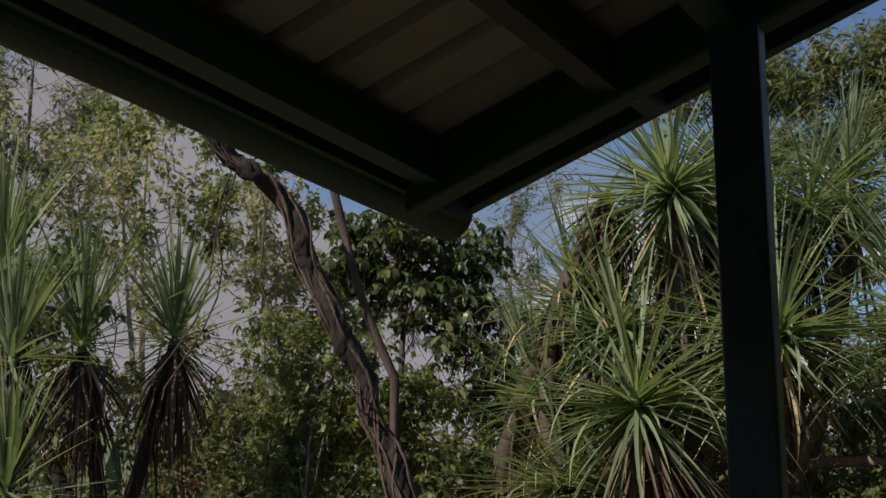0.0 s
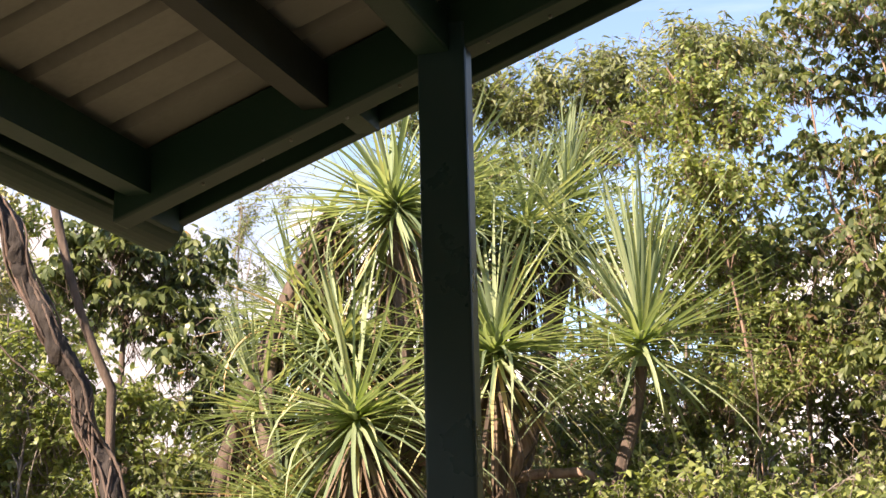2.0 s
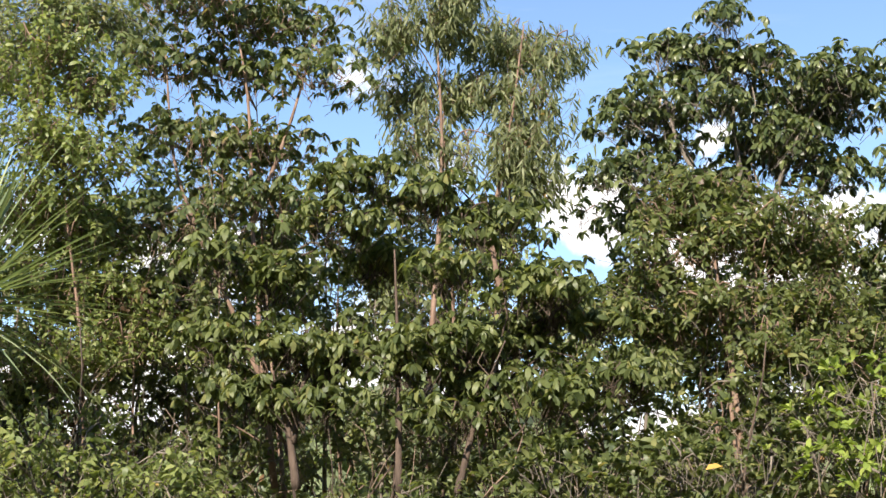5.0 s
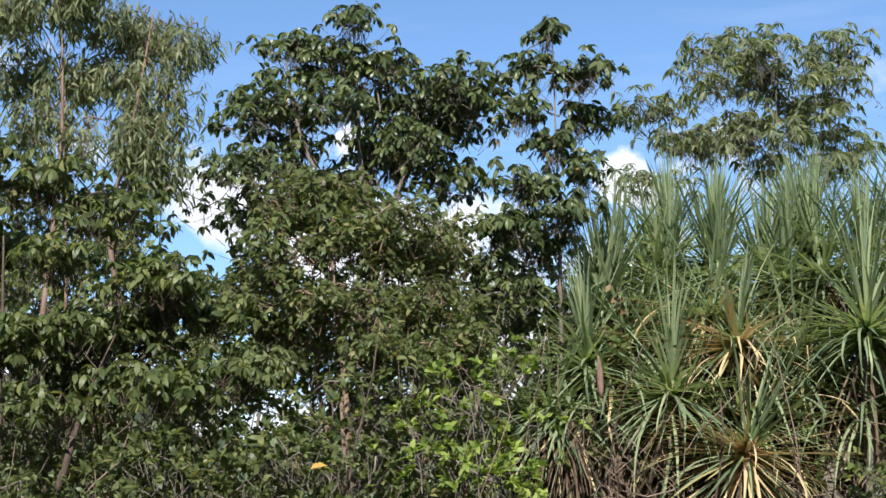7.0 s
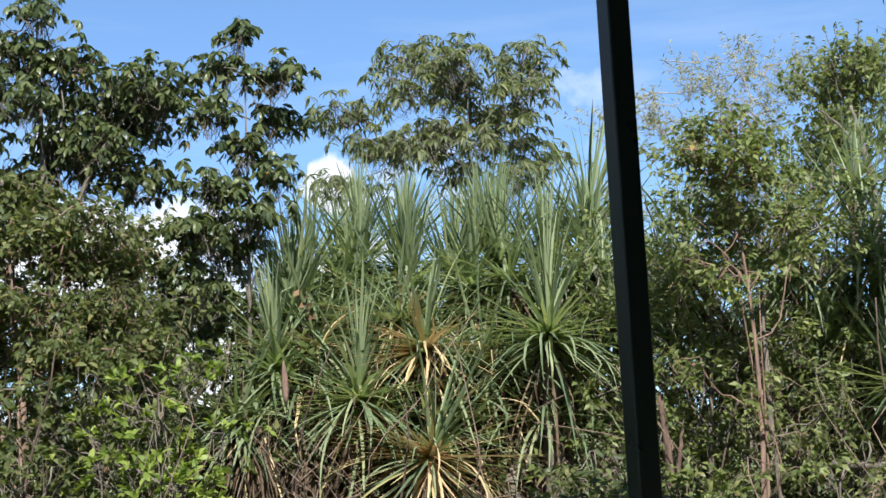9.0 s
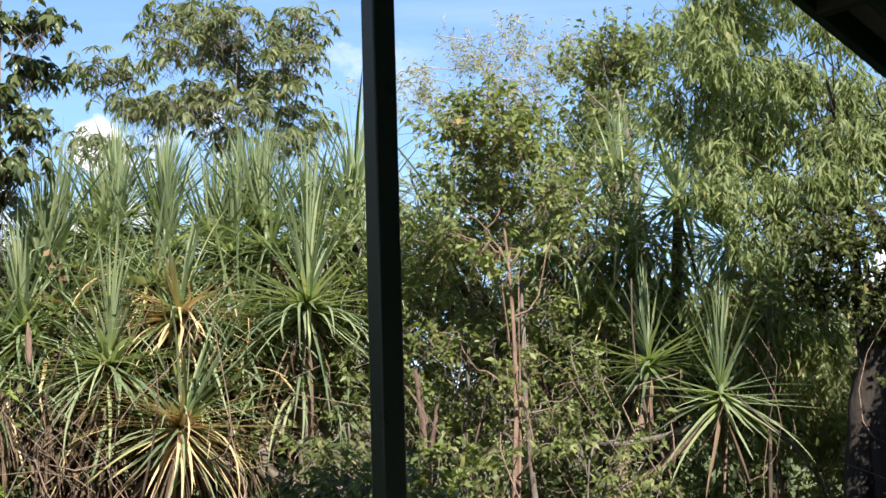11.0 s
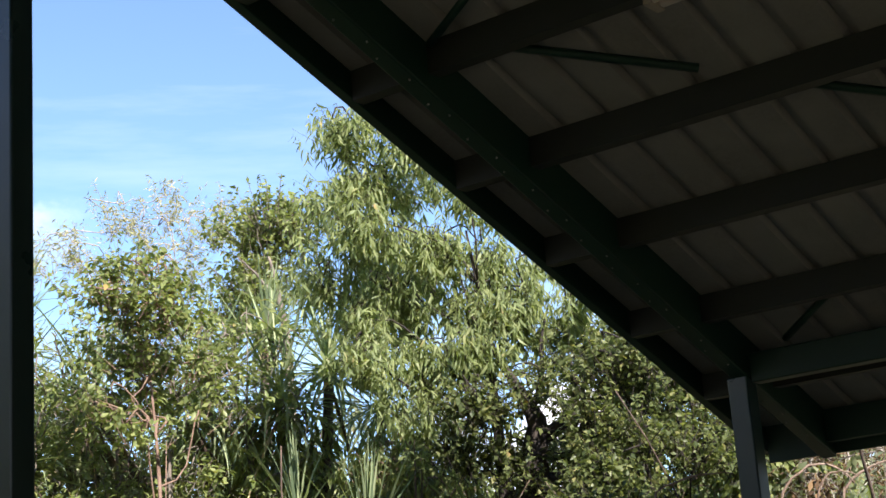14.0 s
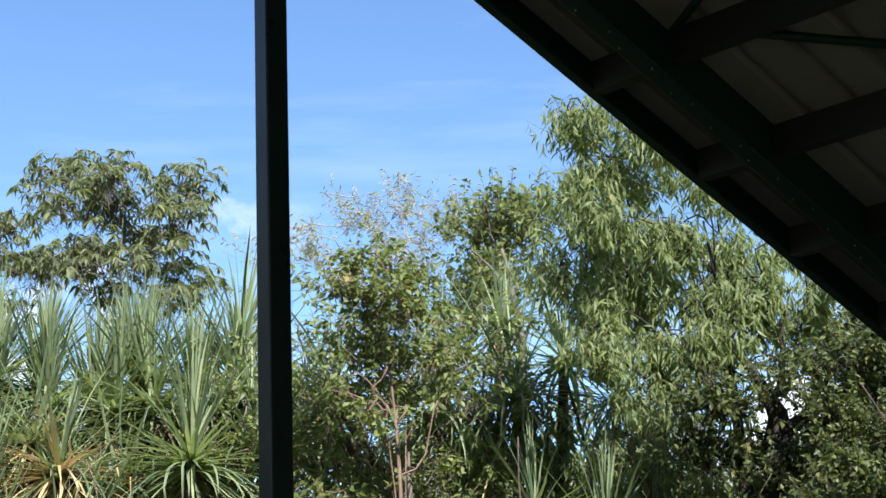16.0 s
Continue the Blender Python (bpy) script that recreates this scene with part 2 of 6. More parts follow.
PD = [(0.0, (0.050, 0.034, 0.022)), (0.5, (0.125, 0.086, 0.057)), (1.0, (0.235, 0.165, 0.108))]
PAN_GREEN = leaf_material("pandanus_green", PG, 0.55, 0.34, True, 0.16, base=(0.25, 0.345, 0.08))
PAN_OLD = leaf_material("pandanus_yellowing", PO, 0.55, 0.22, True, base=(0.50, 0.20, 0.06), glow=(1.15, 1.0, 0.8))
PAN_DEAD = leaf_material("pandanus_dead", PD, 0.85, 0.1, True)
PAN_GREEN_J = leaf_material("pandanus_green_mass", PG, 0.55, 0.34, False, 0.16)
PAN_OLD_J = leaf_material("pandanus_yellow_mass", PO, 0.55, 0.22, glow=(1.15, 1.0, 0.8))
PAN_DEAD_J = leaf_material("pandanus_dead_mass", PD, 0.85, 0.1)
BARK_BROWN = bark_material("bark_brown", (0.040, 0.028, 0.021), (0.145, 0.10, 0.075))
BARK_GREY = bark_material("bark_grey", (0.08, 0.066, 0.055), (0.27, 0.225, 0.18))
BARK_PINK = bark_material("bark_pinkish", (0.11, 0.065, 0.045), (0.33, 0.22, 0.16))
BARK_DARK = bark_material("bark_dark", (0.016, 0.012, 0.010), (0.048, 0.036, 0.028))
BARK_VINE = bark_material("bark_vine", (0.06, 0.038, 0.028), (0.21, 0.135, 0.10), 22.0)
BARK_TAN = bark_material("bark_tan", (0.13, 0.085, 0.06), (0.36, 0.26, 0.19), 22.0)
BARK_DEAD = bark_material("bark_bleached", (0.20, 0.17, 0.14), (0.48, 0.42, 0.35))


WOODS = bark_material("far_foliage", (0.035, 0.050, 0.022), (0.16, 0.19, 0.085), 3.0)


def ground_material():
    m, n, l, p = mat("leaf_litter_ground")
    co = n.new("ShaderNodeTexCoord")
    nz = n.new("ShaderNodeTexNoise")
    nz.inputs["Scale"].default_value = 2.2
    nz.inputs["Detail"].default_value = 9.0
    l.new(co.outputs["Object"], nz.inputs["Vector"])
    vo = n.new("ShaderNodeTexVoronoi")
    vo.inputs["Scale"].default_value = 28.0
    l.new(co.outputs["Object"], vo.inputs["Vector"])
    r = ramp(n, [(0.3, (0.10, 0.076, 0.047)), (0.55, (0.20, 0.155, 0.10)), (0.75, (0.145, 0.14, 0.068))])
    mx = n.new("ShaderNodeMath")
    mx.operation = "MULTIPLY_ADD"
    l.new(vo.outputs["Color"], mx.inputs[0])
    mx.inputs[1].default_value = 0.25
    l.new(nz.outputs["Fac"], mx.inputs[2])
    l.new(mx.outputs[0], r.inputs[0])
    l.new(r.outputs[0], p.inputs["Base Color"])
    p.inputs["Roughness"].default_value = 0.95
    bump = n.new("ShaderNodeBump")
    bump.inputs["Distance"].default_value = 0.03
    l.new(vo.outputs["Distance"], bump.inputs["Height"])
    l.new(bump.outputs[0], p.inputs["Normal"])
    return m


GROUND = ground_material()


# ---- building helpers ----
def part(name, bm, material, parent, label=""):
    me = bpy.data.meshes.new(name)
    bm.to_mesh(me)
    bm.free()
    me.materials.append(material)
    ob = new(name, me)
    ob.parent = parent
    return tagged(ob, label) if label else ob


def thing(name, loc, label, category, group="", kind=""):
    e = new(name)
    e.empty_display_size = 0.1
    e.location = loc
    return tagged(e, label, category, group, kind)


def box(bm, lo, hi, bevel=0.0):
    """A box between two corners, its edges rounded."""
    r = bmesh.ops.create_cube(bm, size=1)
    vs = r["verts"]
    for v in vs:
        for i in range(3):
            v.co[i] = lo[i] + (v.co[i] + 0.5) * (hi[i] - lo[i])
    if bevel:
        es = list({e for v in vs for e in v.link_edges})
        bmesh.ops.bevel(bm, geom=es, offset=bevel, segments=2, affect="EDGES", profile=0.5)
    return bm


def tri_mesh(name, verts, tris, material, parent, label="", smooth=True):
    """One mesh object from arrays of places and triangles."""
    verts = np.asarray(verts, np.float32).reshape(-1, 3)
    tris = np.asarray(tris, np.int32).reshape(-1, 3)
    me = bpy.data.meshes.new(name)
    me.vertices.add(len(verts))
    me.vertices.foreach_set("co", verts.ravel())
    me.loops.add(tris.size)
    me.loops.foreach_set("vertex_index", tris.ravel())
    me.polygons.add(len(tris))
    me.polygons.foreach_set("loop_start", np.arange(0, tris.size, 3, dtype=np.int32))
    me.polygons.foreach_set("loop_total", np.full(len(tris), 3, np.int32))
    me.polygons.foreach_set("use_smooth", np.full(len(tris), smooth))
    me.materials.append(material)
    me.update(calc_edges=True)
    ob = new(name, me)
    if parent is not None:
        ob.parent = parent
    return tagged(ob, label) if label else ob


def unit(v):
    return v / np.maximum(np.linalg.norm(v, axis=-1, keepdims=True), 1e-9)


def tube_arrays(path, radii, sides=7, rough=0.0, rng=None):
    """A tapering tube along a path of points."""
    path = np.asarray(path, float)
    n = len(path)
    tan = unit(np.gradient(path, axis=0))
    ref = np.array([0.31, 0.94, 0.12]) if abs(tan[:, 2]).mean() > 0.6 else np.array([0.1, 0.05, 0.99])
    a = unit(np.cross(tan, ref))
    b = np.cross(tan, a)
    ang = np.linspace(0, 2 * np.pi, sides, endpoint=False)
    ring = np.cos(ang)[None, :, None] * a[:, None] + np.sin(ang)[None, :, None] * b[:, None]
    rad = np.asarray(radii, float)[:, None, None] * np.ones((n, sides, 1))
    if rough and rng is not None:
        rad = rad * (1 + rough * rng.standard_normal((n, sides, 1)))
    v = (path[:, None] + ring * rad).reshape(-1, 3)
    i = np.arange(n - 1)[:, None] * sides
    j = np.arange(sides)[None]
    k = (j + 1) % sides
    q = np.stack([i + j, i + k, i + sides + k, i + j, i + sides + k, i + sides + j], -1).reshape(-1, 3)
    v = np.vstack([v, path[:1], path[-1:]])
    jj = np.arange(sides)
    cap0 = np.stack([np.full(sides, n * sides), (jj + 1) % sides, jj], -1)
    cap1 = np.stack([np.full(sides, n * sides + 1), (n - 1) * sides + jj, (n - 1) * sides + (jj + 1) % sides], -1)
    return v, np.vstack([q, cap0, cap1])


def wander(p0, p1, n, amount, rng, sag=0.0):
    """A wavering line between two points."""
    p0, p1 = np.asarray(p0, float), np.asarray(p1, float)
    s = np.linspace(0, 1, n)
    line = p0 + (p1 - p0) * s[:, None]
    w = np.zeros((n, 3))
    for k in (1, 2, 3):
        ph, am = rng.uniform(0, 6.28, 3), rng.standard_normal(3) / k
        w += np.sin(s[:, None] * np.pi * k + ph) * am - (np.sin(ph) * am) * (1 - s[:, None]) - np.sin(np.pi * k + ph) * am * s[:, None]
    line += w * amount
    line[:, 2] -= sag * 4 * s * (1 - s)
    return line


def join(arrays):
    vs, ts, o = [], [], 0
    for v, t in arrays:
        vs.append(v)
        ts.append(np.asarray(t) + o)
        o += len(v)
    return np.vstack(vs), np.vstack(ts)


# leaf blades, along x from 0 to 1, half-width 1 at the widest
LEAF_FACES = np.array([(0, 1, 2), (1, 3, 2), (2, 3, 4), (3, 5, 4)])
BROAD = (np.array([(0, 0, 0), (0.30, -0.85, 0.08), (0.30, 0.85, 0.08), (0.72, -0.78, 0.0), (0.72, 0.78, 0.0), (1.0, 0, -0.22)], float), LEAF_FACES)
SLIM = (np.array([(0, 0, 0), (0.35, -1, 0.06), (0.35, 1, 0.06), (0.72, -0.68, -0.06), (0.72, 0.68, -0.06), (1, 0, -0.28)], float), LEAF_FACES)
SMALL = (np.array([(0, 0, 0), (0.45, -1, 0.08), (0.5, 0, 0), (0.45, 1, 0.08), (1, 0, -0.12)], float),
         np.array([(0, 1, 2), (0, 2, 3), (1, 4, 2), (2, 4, 3)]))


def blades(shape, base, way, length, width, rng, roll=0.5):
    """Many blades at once: base points, directions, lengths and widths."""
    tv, tt = shape
    n = len(base)
    way = unit(way)
    up = np.array([0, 0, 1.0]) + rng.standard_normal((n, 3)) * roll
    side = unit(np.cross(up, way))
    nor = np.cross(way, side)
    L = np.asarray(length).reshape(n, 1, 1)
    Wd = np.asarray(width).reshape(n, 1, 1)
    v = base[:, None] + way[:, None] * tv[None, :, :1] * L + side[:, None] * tv[None, :, 1:2] * Wd + nor[:, None] * tv[None, :, 2:] * L
    t = tt[None] + (np.arange(n) * len(tv))[:, None, None]
    return v.reshape(-1, 3), t.reshape(-1, 3)


def sphere_dirs(n, rng):
    return unit(rng.standard_normal((n, 3)))


STYLES = {  # shape, leaves a spray, length, width, tilt off the twig in degrees, droop, run along the twig, twig length, roll
    "upwhorl": (BROAD, 10, 0.095, 0.021, (15, 75), 0.05, 0.06, 0.30, 0.5),
    "whorl": (BROAD, 9, 0.100, 0.0225, (50, 100), 0.95, 0.05, 0.30, 0.5),
    "bigwhorl": (BROAD, 10, 0.114, 0.0245, (55, 100), 1.00, 0.08, 0.36, 0.5),
    "shrub": (SLIM, 11, 0.080, 0.018, (35, 95), 0.60, 0.20, 0.30, 0.6),
    "droop": (SLIM, 15, 0.120, 0.0105, (35, 100), 1.6, 0.19, 0.32, 0.9),
    "pinnate": (SMALL, 18, 0.11, 0.013, (45, 85), 0.70, 0.34, 0.40, 0.45),
    "umbrella": (SLIM, 12, 0.175, 0.019, (60, 100), 0.75, 0.03, 0.45, 0.4),
    "feather": (SMALL, 16, 0.075, 0.008, (20, 80), 0.7, 0.50, 0.55, 0.9),
    "slight": (SMALL, 10, 0.088, 0.020, (35, 95), 0.60, 0.20, 0.30, 0.6),
    "small": (SMALL, 14, 0.058, 0.0155, (20, 110), 0.45, 0.24, 0.28, 0.9),
}


def sprays(style, at, axis, rng, size=1.0):
    """Twigs with leaves at many points: returns leaf arrays and twig arrays."""
    shape, k, ln, wd, tilt, droop, run, twig, roll = STYLES[style]
    n = len(at)
    axis = unit(axis)
    ref = unit(np.cross(axis, sphere_dirs(n, rng)))
    ref2 = np.cross(axis, ref)
    phi = (np.arange(k)[None] * 2.399 + rng.uniform(0, 6.28, (n, 1)) + rng.normal(0, 0.25, (n, k)))
    th = np.radians(rng.uniform(tilt[0], tilt[1], (n, k)))
    way = axis[:, None] * np.cos(th)[..., None] + (ref[:, None] * np.cos(phi)[..., None] + ref2[:, None] * np.sin(phi)[..., None]) * np.sin(th)[..., None]
    way[..., 2] -= droop * rng.uniform(0.5, 1.2, (n, k))
    s = rng.uniform(0, 1, (n, k)) if run > 0.15 else rng.uniform(0.6, 1, (n, k))
    base = at[:, None] - axis[:, None] * (run * size * (1 - s))[..., None]
    if style == "droop":
        base[..., 2] -= (run * (1 - s)) * 0.6
    L = ln * size * rng.uniform(0.5, 1.25, (n, k))
    keep = rng.uniform(0, 1, (n, k)) < 0.92
    leaf = blades(shape, base[keep], way[keep], L[keep], (L * wd / ln * rng.uniform(0.85, 1.15, (n, k)))[keep], rng, roll)
    # three-sided twigs
    a0 = at - axis * (twig * size) + rng.normal(0, 0.02, (n, 3))
    r = (0.0016 if style in ("droop", "feather") else 0.0026) * size
    offs = np.stack([ref, -0.5 * ref + 0.87 * ref2, -0.5 * ref - 0.87 * ref2], 1)
    v = np.concatenate([a0[:, None] + offs * r * 1.5, at[:, None] + offs * r * 0.5], 1)
    tt = np.array([(0, 1, 4), (0, 4, 3), (1, 2, 5), (1, 5, 4), (2, 0, 3), (2, 3, 5)])
    t = tt[None] + (np.arange(n) * 6)[:, None, None]
    return leaf, (v.reshape(-1, 3), t.reshape(-1, 3))


def tree(name, base, trunk_top, trunk_r, crowns, style, leaf_mat, bark, label, category="tree", size=1.0, seed=0, bend=0.12, lumps=1.0, group="", stems=1, fork=0.22, limb=0.014, forks=(), per=8):
    """A tree or shrub: a tapering trunk, limbs to each lump of foliage, twigs and leaves.
    crowns: (x, y, z, rx, ry, rz, lumps of foliage, sprays in each), or (x, y, z, rx, rz, lumps) for round ones."""
    rng = np.random.default_rng(seed + 17)
    base = np.array(base, float)
    top = np.array(trunk_top, float)
    e = thing(name, base, label, category, group)
    n = 14
    trunk = wander(base - (0, 0, 0.05), top, n, bend, rng) - base
    s = np.linspace(0, 1, n)
    rad = trunk_r * (1.0 - 0.93 * s) * (1 + 0.5 * np.exp(-s * 14))
    tri_mesh("trunk", *tube_arrays(trunk, rad, 9, 0.05, rng), bark, e)
    for k in range(stems - 1):
        b2 = np.array([*rng.normal(0, trunk_r * 2.2, 2), 0.0])
        t2 = top - base + np.array([*rng.normal(0, 0.45, 2), -rng.uniform(0.1, 0.9)])
        tri_mesh("stem", *tube_arrays(wander(b2 - (0, 0, 0.05), t2, 10, bend, rng), np.linspace(trunk_r * 0.7, trunk_r * 0.07, 10), 6, 0.05, rng), bark, e)
    for pts, r0, r1 in forks:
        pts = np.array(pts, float) - base
        f = np.linspace(0, 1, 14)
        line = np.stack([np.interp(f, np.linspace(0, 1, len(pts)), pts[:, k]) for k in range(3)], -1)
        for _ in range(2):
            line[1:-1] = (line[:-2] + 2 * line[1:-1] + line[2:]) / 4
        tri_mesh("limb", *tube_arrays(line, np.linspace(r0, r1, 14), 9, 0.07, rng), bark, e)
    leaves, twigs, limbs, nodes = [], [], [], []
    for crown in crowns:
        cx, cy, cz, rx, ry, rz, nl, many = crown if len(crown) == 8 else (*crown[:4], max(0.2, crown[3] * 0.78), *crown[4:], per)
        c = np.array((cx, cy, cz), float)
        R = np.array((rx, ry, rz), float)
        d = sphere_dirs(nl, rng) * rng.uniform(0.25, 1.0, (nl, 1)) ** 0.45 * 0.86
        centres = c + d * R - base
        for q in centres[np.argsort(np.linalg.norm(centres[:, :2] - trunk[n // 2, :2], axis=1))]:
            # each branch springs from the trunk or from a nearer lump below it
            f = np.clip((q[2] / max(trunk[-1, 2], 0.1)) - rng.uniform(0.03, fork), 0.12, 0.97)
            i = int(f * (n - 1))
            start, r0 = trunk[i], min(max(rad[i] * 0.3, 0.006), limb)
            if nodes:
                nd = np.array(nodes)
                cost = np.linalg.norm(nd - q, axis=1) + 2.0 * np.clip(nd[:, 2] - q[2] + 0.05, 0, 9)
                b = int(np.argmin(cost))
                if cost[b] < 0.8 * np.linalg.norm(q - start):
                    start, r0 = nd[b], 0.006
            nodes.append(q)
            mid = wander(start, q, 7, 0.04 + 0.05 * np.linalg.norm(q - start), rng, -0.04)
            limbs.append(tube_arrays(mid, np.linspace(r0, 0.0035, 7), 5))
            lump = 0.22 * lumps * rng.uniform(0.7, 1.35)
            m = max(4, int(1.4 * many * rng.uniform(0.6, 1.4)))
            dd = sphere_dirs(m, rng)
            dd[:, 2] = np.abs(dd[:, 2]) * 1.2 - 0.4        # domed above, hollow below
            pts = q + dd * (lump * rng.uniform(0.3, 1.05, (m, 1))) * np.array((1.35, 1.35, 0.85))
            ax = dd + np.array((0, 0, 0.55)) + 0.4 * unit(q - trunk[i])
            lf, tw = sprays(style, pts, ax, rng, size)
            leaves.append(lf)
            twigs.append(tw)
    if limbs:
        tri_mesh("branchwork", *join(limbs), bark, e)["kind"] = "stuff"
        tri_mesh("twiggery", *join(twigs), bark, e)["kind"] = "stuff"
        crown = tri_mesh("crown", *join(leaves), leaf_mat, e)
        crown["kind"] = "stuff"
    return e


# ---- ground ----
def build_ground():
    """One sheet to the horizon, gently uneven near the shelter."""
    xs = np.concatenate([[-2500, -600, -150, -60], np.linspace(-30, 40, 71), [70, 160, 600, 2500]])
    ys = np.concatenate([[-2500, -600, -120, -40], np.linspace(-15, 35, 51), [60, 150, 600, 2500]])
    X, Y = np.meshgrid(xs, ys)
    Z = np.zeros_like(X)
    for i in range(X.shape[0]):
        for j in range(X.shape[1]):
            if abs(X[i, j]) < 45 and abs(Y[i, j]) < 40:
                Z[i, j] = -0.05 + 0.06 * noise.noise((X[i, j] * 0.35, Y[i, j] * 0.35, 1.3))
    v = np.stack([X, Y, Z], -1).reshape(-1, 3)
    w, h = X.shape[1], X.shape[0]
    i, j = np.meshgrid(np.arange(h - 1), np.arange(w - 1), indexing="ij")
    a = i * w + j
    t = np.concatenate([np.stack([a, a + 1, a + w + 1], -1).reshape(-1, 3), np.stack([a, a + w + 1, a + w], -1).reshape(-1, 3)])
    g = tri_mesh("ground", v, t, GROUND, None)
    tagged(g, "brown leaf-littered soil of the woodland floor", "ground", "", "structure")


build_ground()


# ---- the shelter ----
RIDGE_X = 2.88
SLOPE = 0.37
FRONT = 3.15                        # inner face of the gable beam
BACK = -7.5
POST_X = 3.70                       # where the beam's height is taken, either side of the ridge
EAVE_B = 2.63                       # underside of the gable beam at the posts
HALF_A, HALF_B = 4.57, 4.60       # from the ridge to the beam's lower ends


def beam_z(x):
    return EAVE_B + SLOPE * (POST_X - abs(x - RIDGE_X)) + (0.012 if x > RIDGE_X else -0.022)


def prism_along(bm, x0, x1, y0, y1, d0, d1, bevel=0.006, up=beam_z):
    """A sloping bar in the gable's plane, from x0 to x1, its faces d0 and d1 above the beam's underside."""
    vs = []
    for x in (x0, x1):
        for y, d in ((y0, d0), (y1, d0), (y1, d1), (y0, d1)):
            vs.append(bm.verts.new((x, y, up(x) + d)))
    for f in ((0, 3, 2, 1), (4, 5, 6, 7), (0, 1, 5, 4), (1, 2, 6, 5), (2, 3, 7, 6), (3, 0, 4, 7)):
        bm.faces.new([vs[i] for i in f])
    bmesh.ops.recalc_face_normals(bm, faces=bm.faces)
    if bevel:
        bmesh.ops.bevel(bm, geom=list(bm.edges), offset=bevel, segments=2, affect="EDGES", profile=0.5)
    return bm


def bolt_mesh(bm, p, axis, r=0.009, h=0.007):
    m = Vector(axis).to_track_quat("Z", "Y").to_matrix().to_4x4()
    m.translation = Vector(p)
    bmesh.ops.create_cone(bm, cap_ends=True, segments=6, radius1=r, radius2=r * 0.9, depth=h, matrix=m)
    return bm


def c_section(bm, cx, y0, y1, top, depth=0.10, flange=0.055, thick=0.004, lip=0.012, side=1):
    """A lipped channel along y hung with its top at the given height, open to one side."""
    prof = [(flange, -lip), (flange, 0), (0, 0), (0, -depth), (flange, -depth), (flange, -depth + lip)]
    inner = [(flange - thick, -lip), (flange - thick, -thick), (thick, -thick), (thick, -depth + thick), (flange - thick, -depth + thick), (flange - thick, -depth + lip)]
    ring = prof + inner[::-1]
    ends = []
    for y in (y0, y1):
        ends.append([bm.verts.new((cx + side * (px - flange / 2), y, top + pz)) for px, pz in ring])
    n = len(ring)
    for i in range(n):
        bm.faces.new((ends[0][i], ends[0][(i + 1) % n], ends[1][(i + 1) % n], ends[1][i]))
    for e in ends:
        for i in range(5):
            bm.faces.new((e[i], e[i + 1], e[n - 2 - i], e[n - 1 - i]))
    bmesh.ops.recalc_face_normals(bm, faces=bm.faces)
    return bm


def sheet_mesh(side):
    """Ribbed steel roofing of one slope, with real thickness."""
    pitch, rib, top, h = 0.19, 0.058, 0.030, 0.029
    prof = []
    y = 3.545
    while y > BACK:
        prof += [(y, 0), (y - (pitch - rib), 0), (y - (pitch - rib) - (rib - top) / 2, h), (y - (pitch - rib) - (rib + top) / 2, h)]
        y -= pitch
    xr, xe = RIDGE_X, RIDGE_X + side * ((HALF_B if side > 0 else HALF_A) + 0.06)
    v, t = [], []
    m = len(prof)
    for dz in (0.202, 0.205):
        for x in (xr, xe):
            for py, pz in prof:
                v.append((x, py, beam_z(x) + dz + pz))
    for k in (0, 1):
        o = k * 2 * m
        for i in range(m - 1):
            a, b, c, d = o + i, o + i + 1, o + m + i + 1, o + m + i
            t += [(a, b, c), (a, c, d)] if (k == 0) == (side > 0) else [(a, c, b), (a, d, c)]
    for i in range(m - 1):
        a, b = m + i, m + i + 1
        t += [(a, b, b + 2 * m), (a, b + 2 * m, a + 2 * m)]
    return v, t


